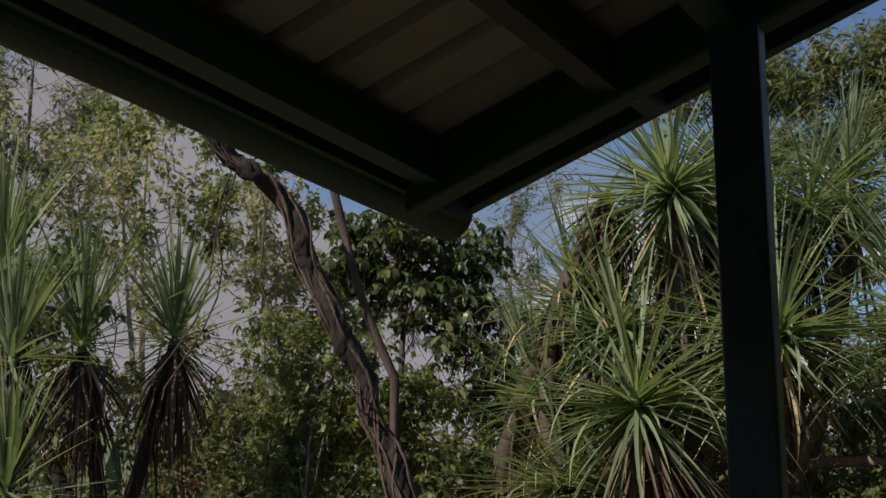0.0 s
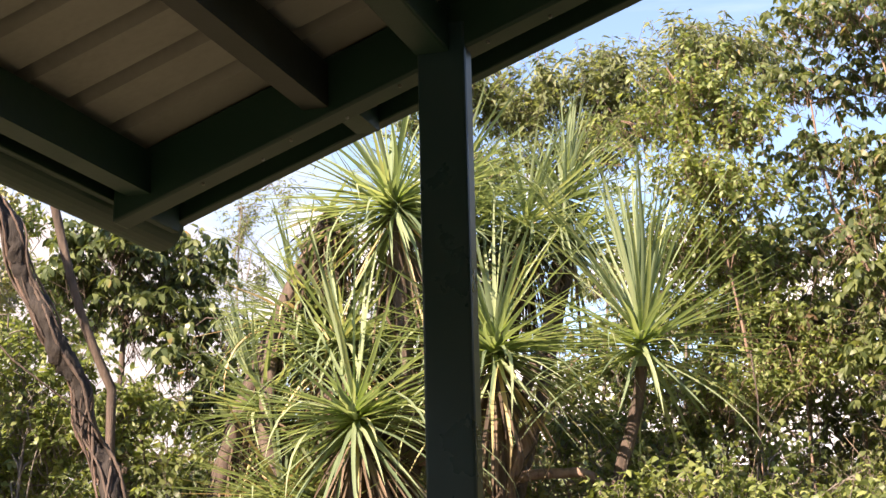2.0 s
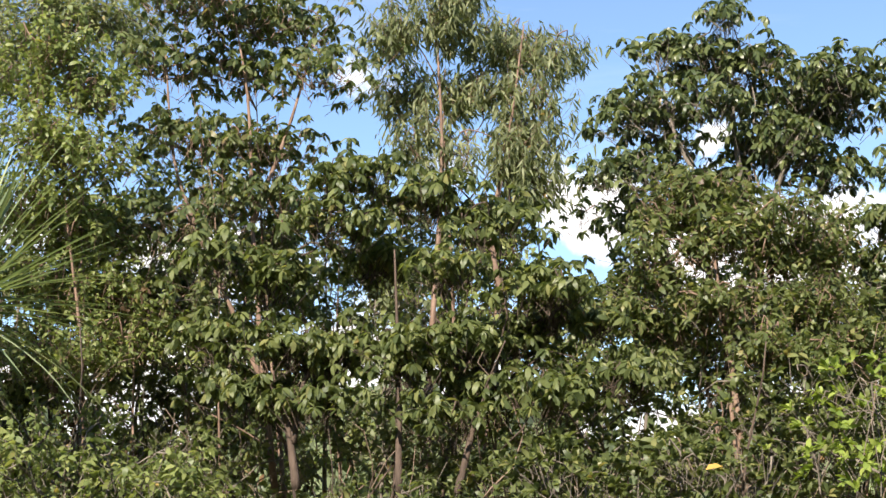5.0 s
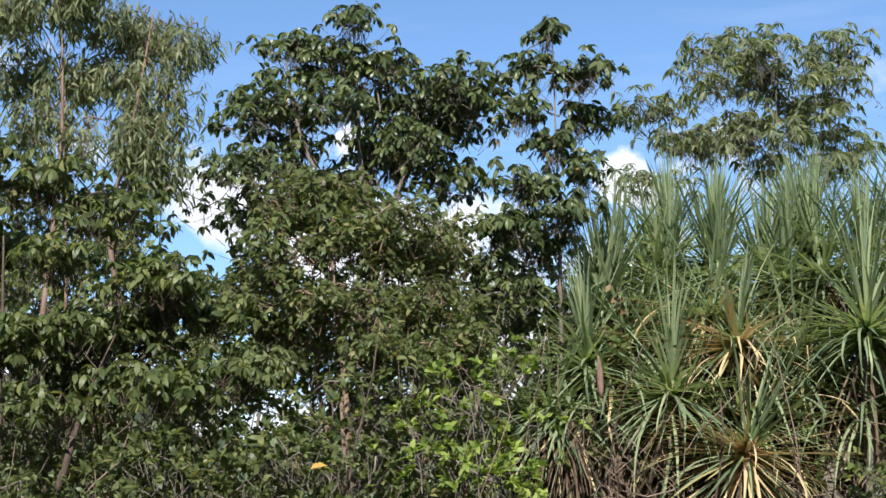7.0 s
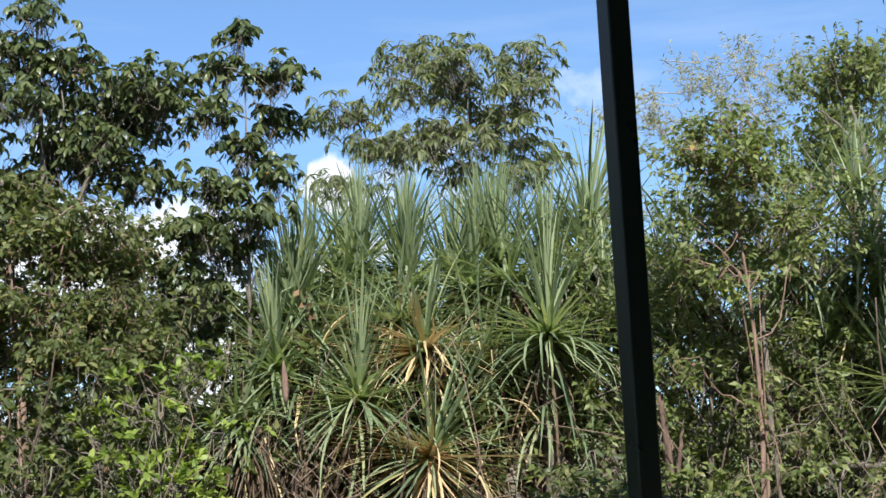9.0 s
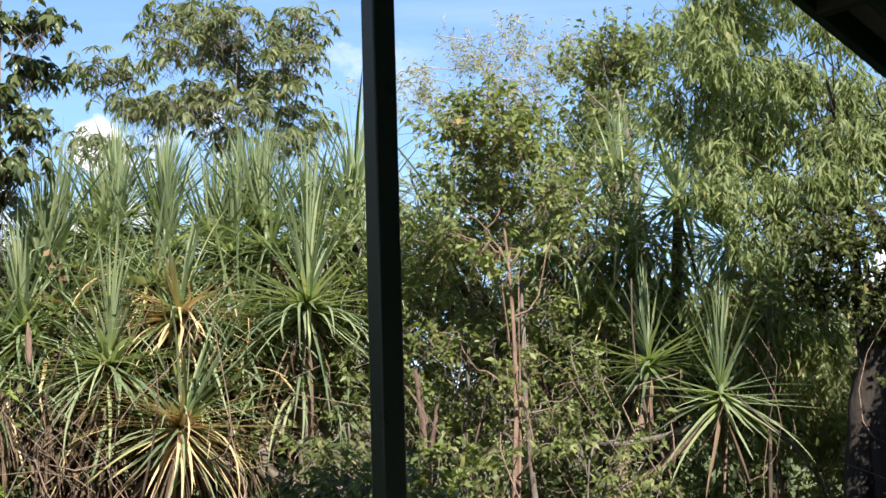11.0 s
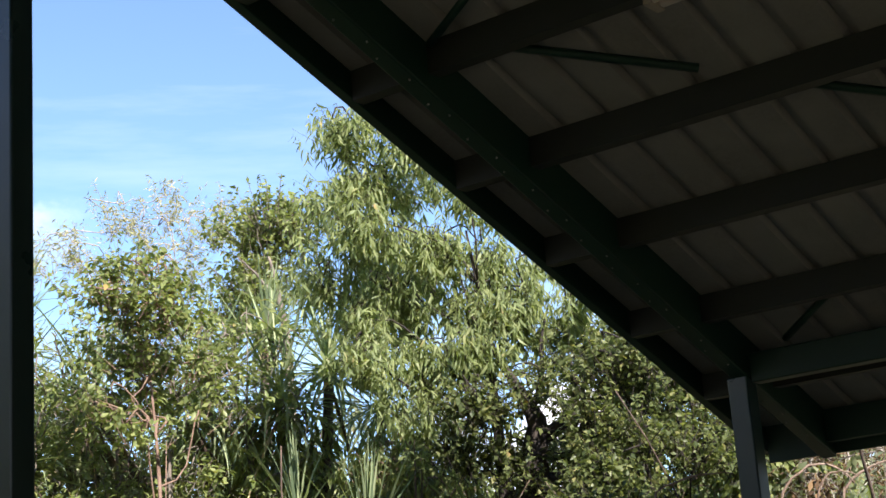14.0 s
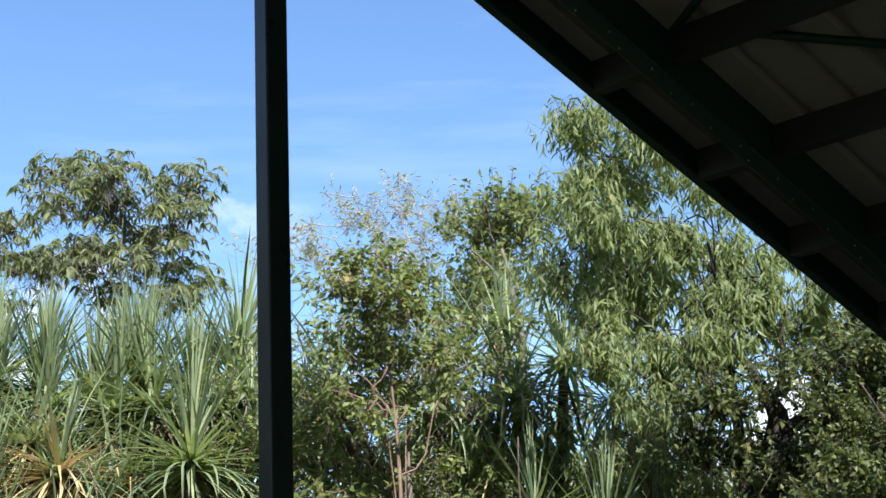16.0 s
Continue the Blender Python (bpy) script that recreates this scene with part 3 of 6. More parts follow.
def build_shelter():
    s = thing("shelter", (RIDGE_X, FRONT, 0), "open gabled shelter of dark green steel with ribbed roof", "shelter")
    org = Vector(s.location)

    def add(name, bm, material, label="", parent=None):
        for v in bm.verts:
            v.co -= org
        return part(name, bm, material, parent or s, label)

    # posts at both eaves and a slimmer one under the ridge
    for sx, x, w, d, yc in ((-1, -0.881, 0.112, 0.056, FRONT + 0.024), (1, 6.70, 0.095, 0.095, FRONT + 0.05), (0, 2.868, 0.070, 0.058, FRONT + 0.05)):
        hh = beam_z(x) + (0.14 if sx < 0 else 0.02)
        bm = bmesh.new()
        box(bm, (x - w / 2, yc - d / 2, -0.1), (x + w / 2, yc + d / 2, hh), 0.007)
        add("post", bm, POST_PAINT)
        bm = bmesh.new()
        box(bm, (x - w / 2 - 0.05, yc - d / 2 - 0.05, 0.0), (x + w / 2 + 0.05, yc + d / 2 + 0.05, 0.012), 0.002)
        add("base_plate", bm, POST_PAINT)
        if sx:
            for k in range(4):
                bm = bmesh.new()
                bolt_mesh(bm, (x + (-0.02 if k % 2 else 0.022), FRONT - 0.004, hh + 0.035 + 0.05 * (k // 2)), (0, -1, 0), 0.007)
                add("bolt", bm, GREEN_PAINT)
    # gable beams with their bolts
    for sx in (-1, 1):
        HALF = HALF_B if sx > 0 else HALF_A
        low = 0.0 if sx > 0 else 0.055
        bm = bmesh.new()
        prism_along(bm, RIDGE_X + sx * 0.002, RIDGE_X + sx * HALF, FRONT, FRONT + 0.076, low, 0.198, 0.007)
        b = add("gable_beam", bm, GREEN_PAINT)
        for k in range(34):
            x = RIDGE_X + sx * (0.55 + 0.115 * k + 0.02 * math.sin(k * 2.1))
            bm = bmesh.new()
            bolt_mesh(bm, (x, FRONT + (0.022 if k % 2 else 0.05), beam_z(x) + low - 0.003), (0, 0, -1), 0.0042, 0.006)
            add("bolt", bm, ZINC)
        bm = bmesh.new()
        prism_along(bm, RIDGE_X + sx * 0.002, RIDGE_X + sx * (HALF + 0.03), 3.500, 3.545, 0.075 if sx > 0 else 0.142, 0.196, 0.004)
        add("barge_board", bm, GREEN_PAINT)
        v, t = sheet_mesh(sx)
        tri_mesh("roof_sheet", np.array(v) - np.array(org), t, SHEET, s, "dull beige ribbed steel roofing seen from below", smooth=False)
    bm = bmesh.new()
    box(bm, (RIDGE_X - 0.16, BACK, beam_z(RIDGE_X) + 0.225), (RIDGE_X + 0.16, 3.56, beam_z(RIDGE_X) + 0.232), 0.002)
    add("ridge_cap", bm, GREEN_PAINT)
    # purlins run back from the gable and stick out past the beam to the barge board
    for x in (3.42, 4.00, 4.575, 5.155, 5.725, 6.335, 6.93):
        bm = bmesh.new()
        c_section(bm, x, BACK, 3.498, beam_z(x) + 0.190, 0.115, 0.06, side=1)
        add("purlin", bm, PURLIN_PAINT)
    for x in (2.21, 1.63, 1.05, 0.47, -0.10, -1.18):
        bm = bmesh.new()
        c_section(bm, x, BACK, FRONT - 0.002, beam_z(x) + 0.190, 0.105, 0.06, side=-1)
        add("purlin", bm, PURLIN_PAINT)
        bm = bmesh.new()
        c_section(bm, x, FRONT + 0.078, 3.498, beam_z(x) + 0.190, 0.06, 0.06, side=-1)
        add("outrigger", bm, GREEN_PAINT)
    # eave beams on the posts, and the members that carry the gutters
    for sx in (-1, 1):
        HALF = HALF_B if sx > 0 else HALF_A
        x = 6.72 if sx > 0 else -0.9
        bm = bmesh.new()
        box(bm, (x - 0.04, BACK, beam_z(x) + (-0.005 if sx > 0 else 0.075)), (x + 0.04, FRONT - 0.005, beam_z(x) + (0.125 if sx > 0 else 0.165)), 0.006)
        add("eave_beam", bm, GREEN_PAINT)
        x = RIDGE_X + sx * (HALF - 0.07)
        bm = bmesh.new()
        c_section(bm, x, BACK, FRONT - 0.002, beam_z(x) + 0.190, 0.15 if sx > 0 else 0.10, 0.06, side=sx)
        add("eave_purlin", bm, GREEN_PAINT)
        fx = RIDGE_X + sx * (HALF + 0.012)
        bm = bmesh.new()
        box(bm, (fx - 0.012, BACK, beam_z(RIDGE_X + sx * HALF) + (0.02 if sx > 0 else 0.11)), (fx + 0.012, 3.498, beam_z(RIDGE_X + sx * HALF) + 0.188), 0.003)
        add("fascia", bm, GREEN_PAINT)
        # half-round gutter hung at the sheet's edge, its end closed
        gx, gz, gr = RIDGE_X + sx * (HALF + 0.075), beam_z(RIDGE_X + sx * HALF) + (0.143 if sx < 0 else 0.2), 0.066
        bm = bmesh.new()
        rings = []
        for y in (BACK, 3.54):
            for r in (gr, gr - 0.003):
                rings.append([bm.verts.new((gx + r * math.cos(a), y, gz + r * math.sin(a))) for a in [math.pi + math.pi * k / 14 for k in range(15)]])
        for a, b in ((0, 2), (3, 1)):
            for k in range(14):
                bm.faces.new((rings[a][k], rings[a][k + 1], rings[b][k + 1], rings[b][k]))
        bm.faces.new(rings[2])
        for k in (0, 14):
            bm.faces.new((rings[0][k], rings[2][k], rings[3][k], rings[1][k]))
        bmesh.ops.recalc_face_normals(bm, faces=bm.faces)
        add("gutter", bm, GREEN_PAINT, "dark green half-round gutter with a closed end")
        if sx < 0:
            continue
        bm = bmesh.new()
        box(bm, (gx - 0.074, 2.70, gz - 0.076), (gx + 0.074, 2.735, gz - 0.064), 0.002)
        add("gutter_bracket", bm, GREEN_PAINT)
    # thin fly braces between purlins and under the roof
    for a, b in (((4.60, 2.90, 3.50), (5.00, 2.36, 3.36)), ((5.18, 2.12, 3.29), (5.60, 1.60, 3.16)), ((6.36, 2.58, 2.84), (6.64, 2.94, 2.74)), ((4.36, 2.82, 3.59), (4.50, 3.10, 3.54))):
        v, t = tube_arrays(np.linspace(a, b, 4) - np.array(org), [0.016] * 4, 6)
        tri_mesh("fly_brace", v, t, GREEN_PAINT, s)
    return s


build_shelter()


def build_lamp():
    """A fluorescent batten under the purlins."""
    x, y0, y1 = 4.60, 1.05, 2.30
    z = beam_z(x) + 0.095
    e = thing("ceiling_light", (x, y0, z), "dusty white fluorescent batten fixed under the roof purlins", "light")
    bm = bmesh.new()
    box(bm, (-0.03, 0, 0), (0.03, y1 - y0, 0.042), 0.006)
    part("body", bm, LAMP_BODY, e)
    for dx in (-0.026, 0.026):
        bm = bmesh.new()
        bmesh.ops.create_cone(bm, cap_ends=True, segments=12, radius1=0.014, radius2=0.014, depth=y1 - y0 - 0.06, matrix=Matrix.Translation((dx, (y1 - y0) / 2, -0.018)) @ Matrix.Rotation(radians(90), 4, "X"))
        part("tube", bm, LAMP_TUBE, e)
    for y in (0.0, y1 - y0 - 0.03):
        bm = bmesh.new()
        box(bm, (-0.045, y, -0.038), (0.045, y + 0.03, 0.004), 0.004)
        part("end_cap", bm, LAMP_BODY, e)


build_lamp()


# ---- screw pines ----
def strap(length, width, start, bend, kink_at, kink, rng, seg=8):
    """One long folded strap leaf, springing along +x and arching down under its weight."""
    s = np.linspace(0, 1, seg + 1)
    pitch = np.radians(start - bend * s ** 1.6) - np.where(s > kink_at, np.radians(kink), 0)
    yaw = np.cumsum(rng.normal(0, 0.035, seg + 1))
    step = length / seg
    p = np.zeros((seg + 1, 3))
    for i in range(1, seg + 1):
        a, y = pitch[i - 1], yaw[i - 1]
        p[i] = p[i - 1] + step * np.array((math.cos(a) * math.cos(y), math.cos(a) * math.sin(y), math.sin(a)))
    wid = width * np.clip(np.minimum(0.75 + 1.2 * s, 1.12 * (1 - s) ** 0.62 + 0.02), 0.02, 1)
    nor = np.stack([-np.sin(pitch), 0 * s, np.cos(pitch)], -1)
    side = np.tile((0.0, 1.0, 0.0), (seg + 1, 1))
    fold = 0.42
    left = p + side * wid[:, None] * 0.5 + nor * (wid * fold * 0.5)[:, None]
    right = p - side * wid[:, None] * 0.5 + nor * (wid * fold * 0.5)[:, None]
    v = np.stack([left, p, right], 1).reshape(-1, 3)
    t = []
    for i in range(seg):
        a = i * 3
        t += [(a, a + 3, a + 4), (a, a + 4, a + 1), (a + 1, a + 4, a + 5), (a + 1, a + 5, a + 2)]
    return v, np.array(t)


CLASSES = {  # start angle, arching, chance of a kink, relative length
    "spike": ((76, 89), (0, 9), 0.0, 1.0),
    "erect": ((62, 86), (2, 16), 0.05, 1.05),
    "upper": ((36, 62), (6, 28), 0.08, 1.05),
    "middle": ((-6, 30), (2, 16), 0.08, 1.05),
    "low": ((-30, 5), (20, 55), 0.20, 1.0),
    "ray": ((-38, 30), (0, 14), 0.08, 1.0),
    "hang": ((-30, 18), (62, 92), 0.10, 1.15),
    "old": ((-60, -10), (10, 40), 0.25, 0.95),
    "dead": ((-86, -55), (2, 22), 0.15, 1.0),
    "splay": ((-75, -20), (8, 40), 0.35, 0.85),
}
STRAPS = {}
_rng = np.random.default_rng(5)
for cname, (st, bd, kc, ln) in CLASSES.items():
    for k in range(9):
        kink = _rng.uniform(35, 95) if _rng.uniform() < kc else 0
        arr = strap(ln * _rng.uniform(0.8, 1.1), {"spike": 0.016, "erect": 0.022, "splay": 0.020}.get(cname, 0.025), _rng.uniform(*st), _rng.uniform(*bd), _rng.uniform(0.5, 0.8), kink, _rng)
        STRAPS[cname, k] = arr
STRAP_MESH = {}


def strap_mesh(cname, k, material):
    key = (cname, k, material.name)
    if key not in STRAP_MESH:
        v, t = STRAPS[cname, k]
        ob = tri_mesh("leaf", v, t, material, None)
        STRAP_MESH[key] = ob.data
        bpy.data.objects.remove(ob)
    return STRAP_MESH[key]


FULL = {"spike": 6, "erect": 26, "upper": 26, "middle": 40, "low": 20, "ray": 14}
BALL = {"erect": 9, "upper": 18, "middle": 56, "ray": 56, "low": 32, "hang": 12, "old": 14, "splay": 10, "dead": 14}
TUFT = {"spike": 34, "erect": 10, "upper": 12, "middle": 26, "ray": 26, "hang": 10, "old": 8, "splay": 16, "dead": 14}
BROWN = {"spike": 14, "erect": 34, "upper": 24, "middle": 12, "ray": 6, "old": 4, "splay": 60, "dead": 40}
SKIRT = {"erect": 5, "upper": 10, "middle": 40, "ray": 66, "low": 24, "hang": 14, "old": 14, "splay": 40, "dead": 50}
FAN = {"spike": 16, "erect": 8, "upper": 12, "middle": 26, "ray": 40, "low": 38, "hang": 22, "old": 6, "splay": 12, "dead": 14}
FEW = {"spike": 9, "erect": 9, "upper": 4, "middle": 7, "ray": 32, "low": 6, "old": 4, "dead": 5}
ORANGE = {"spike": 3, "erect": 4, "upper": 14, "middle": 34, "ray": 44, "low": 34, "hang": 18, "old": 16, "splay": 14, "dead": 10}
HANG = {"spike": 4, "erect": 4, "upper": 10, "middle": 12, "ray": 8, "hang": 36, "old": 3, "splay": 1, "dead": 2}
CURTAIN = {"middle": 8, "low": 10, "hang": 8, "old": 10, "splay": 70, "dead": 120}
GRASS = {"spike": 26, "erect": 40, "upper": 34, "middle": 24, "ray": 14, "hang": 8}
FILL = {"erect": 3, "upper": 8, "middle": 36, "ray": 50, "low": 24, "hang": 22, "old": 14, "splay": 64, "dead": 26}


def rosette(plant, at, size, mix, seed, single=True, tilt=(0, 0), gold=0.0, wide=1.0):
    """One head of strap leaves at a place given from the plant's foot."""
    rng = np.random.default_rng(seed)
    bm = bmesh.new()
    bmesh.ops.create_cone(bm, cap_ends=True, segments=9, radius1=0.05 * size, radius2=0.018 * size, depth=0.22 * size, matrix=Matrix.Translation((0, 0, -0.02 * size)))
    core = part("head", bm, PAN_GREEN_J, plant)
    core.location = at
    core.rotation_euler = (radians(tilt[0]), radians(tilt[1]), 0)
    lots = {}
    for cname, count in mix.items():
        for i in range(int(count * 1.2)):
            phi = 2.399963 * i + rng.uniform(-0.3, 0.3) + (0.9 if cname in ("middle", "old") else 0)
            k = int(rng.integers(0, 9))
            sc = size * rng.uniform(0.78, 1.12)
            z = {"splay": -0.10, "spike": 0.06, "hang": -0.02, "erect": 0.05, "upper": 0.03, "middle": 0.0, "low": -0.04, "ray": -0.03, "old": -0.08, "dead": -0.14}[cname] * size
            if cname in ("dead", "splay"):
                mtl = (PAN_DEAD, PAN_DEAD_J)
            elif (cname == "old" and rng.uniform() < 0.45 + gold) or (gold > 0.15 and rng.uniform() < gold and cname in ("low", "middle", "ray", "hang")):
                mtl = (PAN_OLD, PAN_OLD_J)
            else:
                mtl = (PAN_GREEN, PAN_GREEN_J)
            m = Matrix.Translation((0, 0, z + rng.uniform(-0.03, 0.03))) @ Matrix.Rotation(phi, 4, "Z") @ Matrix.Rotation(radians(rng.uniform(-7, 7)), 4, "Y") @ Matrix.Diagonal((sc, wide, sc, 1))
            if single:
                ob = new("leaf", strap_mesh(cname, k, mtl[0]))
                ob.parent = core
                ob.matrix_basis = m
            else:
                v, t = STRAPS[cname, k]
                M = np.array(m)
                lots.setdefault(mtl[1].name, (mtl[1], []))[1].append((v @ M[:3, :3].T + M[:3, 3], t))
    for key, (mtl, arrs) in lots.items():
        ob = tri_mesh({"pandanus_green_mass": "leaves", "pandanus_yellow_mass": "old_leaves"}.get(key, "dead_leaves"), *join(arrs), mtl, core)
        ob["kind"] = "stuff"


def pandanus(foot, heads, label, seed, trunk_r=0.055, via=None, bark=BARK_GREY, wrap=0, bare=()):
    """A screw pine: heads (x, y, z, size, mix, single, gold, tilt) on branching ringed trunks."""
    rng = np.random.default_rng(seed)
    foot = np.array(foot, float)
    e = thing("pandanus", foot, label, "screw pine", "screw pines at the wood's edge")
    first = None
    for pts in bare:
        pts = np.array(pts, float) - foot
        tri_mesh("branch", *tube_arrays(pts, np.linspace(0.026, 0.020, len(pts)), 8, 0.05, rng), BARK_GREY, e)
    for i, (x, y, z, size, mix, single, gold, tilt) in enumerate(heads):
        h = np.array((x, y, z)) - foot
        if first is None:
            pts = [np.zeros(3)] + [np.array(q, float) - foot for q in (via or [])] + [h - (0, 0, 0.06 * size)]
        else:
            j = len(first) // 3 + int(rng.integers(0, max(1, len(first) // 3)))
            start = first[j]
            bow = (start + h) / 2 + np.array((*rng.normal(0, 0.12, 2), -0.12))
            pts = [start, bow, h - (0, 0, 0.06 * size)]
        # smooth the run of points
        pts = np.array(pts)
        tt = np.linspace(0, 1, len(pts))
        ss = np.linspace(0, 1, 18)
        path = np.stack([np.interp(ss, tt, pts[:, k]) for k in range(3)], -1)
        for _ in range(3):
            path[1:-1] = (path[:-2] + path[1:-1] * 2 + path[2:]) / 4
        if first is None:
            path[0] -= (0, 0, 0.1)
            first = path
        r = trunk_r * (1.0 if i == 0 else 0.8) * (1 + 0.06 * np.sin(np.arange(18) * 2.6)) * np.linspace(1.12, 0.85, 18)
        tri_mesh("trunk" if i == 0 else "branch", *tube_arrays(path, r, 9, 0.04, rng), bark, e)
        if wrap and i == 0:
            # dead leaves cling to the trunk and hang down along it
            lots = []
            for q in range(wrap):
                k = int(rng.integers(6, 18))
                v, t = STRAPS["dead", int(rng.integers(0, 9))]
                m = np.array(Matrix.Translation(path[k]) @ Matrix.Rotation(rng.uniform(0, 6.28), 4, "Z") @ Matrix.Rotation(radians(rng.uniform(0, 20)), 4, "Y") @ Matrix.Diagonal((rng.uniform(0.35, 0.7),) * 3 + (1,)))
                lots.append((v @ m[:3, :3].T + m[:3, 3], t))
            tri_mesh("dead_leaves", *join(lots), PAN_DEAD_J, e, "hanging brown dead leaves")["kind"] = "stuff"
        lean = rng.uniform(-13, 13, 2) if i else (0, 0)
        rosette(e, tuple(h), size, mix, seed * 31 + i, single, (tilt[0] + lean[0], tilt[1] + lean[1]), gold)
    return e


G = "green screw pine with long arching strap leaves, drooping dead leaves below"
Z0 = (0, 0)
# the group beside the shelter's first post
pandanus((-1.50, 7.9, 0), [(-1.23, 7.68, 2.73, 0.95, FULL, True, 0.0, Z0)], "young screw pine with a fountain of upright green strap leaves", 1, 0.036, [(-1.6, 7.95, 1.2), (-1.44, 7.84, 2.0), (-1.28, 7.77, 2.41)], BARK_BROWN)
pandanus((-1.9, 7.8, 0), [(-1.92, 7.43, 2.71, 0.82, BALL, True, 0.12, Z0), (-1.98, 8.39, 3.56, 0.72, SKIRT, True, 0.12, (5, 0)), (-1.83, 8.79, 3.81, 0.60, TUFT, False, 0, (0, 8)), (-1.76, 8.58, 3.45, 0.72, HANG, False, 0.1, Z0)], G, 2, 0.042, [(-2.02, 7.79, 2.13)], BARK_BROWN)
pandanus((-2.6, 7.5, 0), [(-2.53, 7.08, 2.38, 0.9, SKIRT, True, 0.1, (4, -6)), (-2.50, 7.61, 3.55, 0.88, BALL, True, 0.04, Z0), (-2.35, 8.21, 3.47, 0.75, SKIRT, False, 0.1, Z0), (-2.38, 8.34, 3.80, 0.75, FILL, False, 0, Z0), (-2.82, 7.66, 2.84, 0.78, FILL, False, 0.1, Z0), (-2.3, 7.9, 2.9, 0.75, HANG, False, 0.1, Z0), (-2.75, 7.35, 1.95, 0.7, FILL, False, 0.12, Z0), (-3.06, 8.0, 3.10, 0.7, FILL, False, 0.1, Z0), (-2.7, 8.1, 3.3, 0.75, HANG, False, 0.0, Z0)], G, 3, 0.06, None, BARK_BROWN, 60)
pandanus((-3.65, 7.6, 0), [(-2.95, 7.85, 3.62, 0.5, CURTAIN, False, 0.2, Z0), (-3.12, 7.83, 3.01, 0.65, HANG, False, 0.2, Z0), (-3.25, 7.64, 2.5, 0.6, TUFT, True, 0.1, (0, -14)), (-3.03, 7.35, 2.02, 0.7, FILL, False, 0.25, Z0)], "leaning screw pine, its trunk wrapped in brown dead leaves", 4, 0.05, [(-3.55, 7.55, 1.9), (-3.38, 7.6, 2.5), (-3.1, 7.7, 3.2)], BARK_BROWN, 170)
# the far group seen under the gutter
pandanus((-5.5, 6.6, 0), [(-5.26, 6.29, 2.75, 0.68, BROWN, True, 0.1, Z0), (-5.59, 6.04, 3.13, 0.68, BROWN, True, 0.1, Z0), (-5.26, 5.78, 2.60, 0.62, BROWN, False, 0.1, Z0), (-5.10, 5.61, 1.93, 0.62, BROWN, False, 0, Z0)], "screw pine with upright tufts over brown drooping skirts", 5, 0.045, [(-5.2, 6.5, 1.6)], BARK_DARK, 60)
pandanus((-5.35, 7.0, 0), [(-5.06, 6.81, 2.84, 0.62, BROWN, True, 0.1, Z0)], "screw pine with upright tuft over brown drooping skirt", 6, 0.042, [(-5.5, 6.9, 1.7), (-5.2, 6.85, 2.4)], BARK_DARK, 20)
# the large group between the second and third posts
spike_plant = pandanus((4.7, 8.8, 0), [(4.66, 8.08, 2.38, 0.74, FAN, True, 0.1, Z0), (4.39, 8.63, 2.62, 0.62, TUFT, True, 0.1, Z0), (5.18, 9.05, 3.21, 0.64, TUFT, False, 0, Z0), (4.84, 9.10, 3.2, 0.64, TUFT, False, 0, Z0), (4.50, 8.55, 2.5, 0.85, CURTAIN, False, 0.1, Z0), (4.80, 8.3, 2.15, 0.8, CURTAIN, False, 0.1, Z0), (4.18, 8.76, 2.30, 0.75, FILL, False, 0.1, Z0), (4.74, 8.77, 2.78, 0.72, FILL, False, 0.2, Z0), (4.22, 8.55, 2.35, 0.8, CURTAIN, False, 0.1, Z0)], G, 7, 0.06, None, BARK_GREY, 50)
spike_line = np.linspace((3.78, 7.21, 2.24), (3.77, 7.21, 2.46), 7) - np.array((4.7, 8.8, 0))
tri_mesh("flower_spike", *tube_arrays(spike_line, [0.006, 0.014, 0.018, 0.018, 0.015, 0.010, 0.003], 8, 0.06, np.random.default_rng(8)), BARK_PINK, spike_plant, "tan withered flower spike")
pandanus((5.2, 8.3, 0), [(5.08, 8.02, 2.68, 0.66, ORANGE, True, 0.6, Z0), (4.87, 7.65, 2.01, 0.74, ORANGE, True, 0.8, Z0), (5.39, 8.69, 3.20, 0.66, TUFT, True, 0.0, Z0), (5.24, 9.10, 3.42, 0.66, TUFT, False, 0.0, Z0), (5.1, 8.05, 2.25, 0.75, SKIRT, False, 0.3, Z0), (5.18, 8.52, 2.92, 0.72, FILL, False, 0.2, Z0), (5.3, 8.05, 2.35, 0.8, CURTAIN, False, 0.3, Z0)], "screw pine with yellowing and orange-brown ageing strap leaves", 8, 0.06, None, BARK_GREY, 50)
pandanus((5.9, 8.0, 0), [(5.71, 7.64, 2.73, 0.80, FAN, True, 0.05, Z0), (5.73, 8.50, 3.15, 0.67, TUFT, True, 0.0, Z0), (5.93, 8.36, 3.16, 0.71, TUFT, False, 0.0, Z0), (6.56, 8.32, 3.65, 0.85, HANG, True, 0.0, (0, 8)), (6.06, 8.75, 3.3, 0.8, TUFT, False, 0, Z0), (5.56, 8.10, 2.57, 0.75, FILL, False, 0.15, Z0), (6.05, 8.05, 2.44, 0.8, HANG, False, 0.1, Z0), (6.45, 8.23, 3.2, 0.8, FILL, False, 0.0, Z0), (6.27, 7.68, 2.81, 0.60, TUFT, True, 0.0, Z0), (5.81, 7.85, 2.25, 0.8, HANG, True, 0.1, Z0)], G, 9, 0.06)
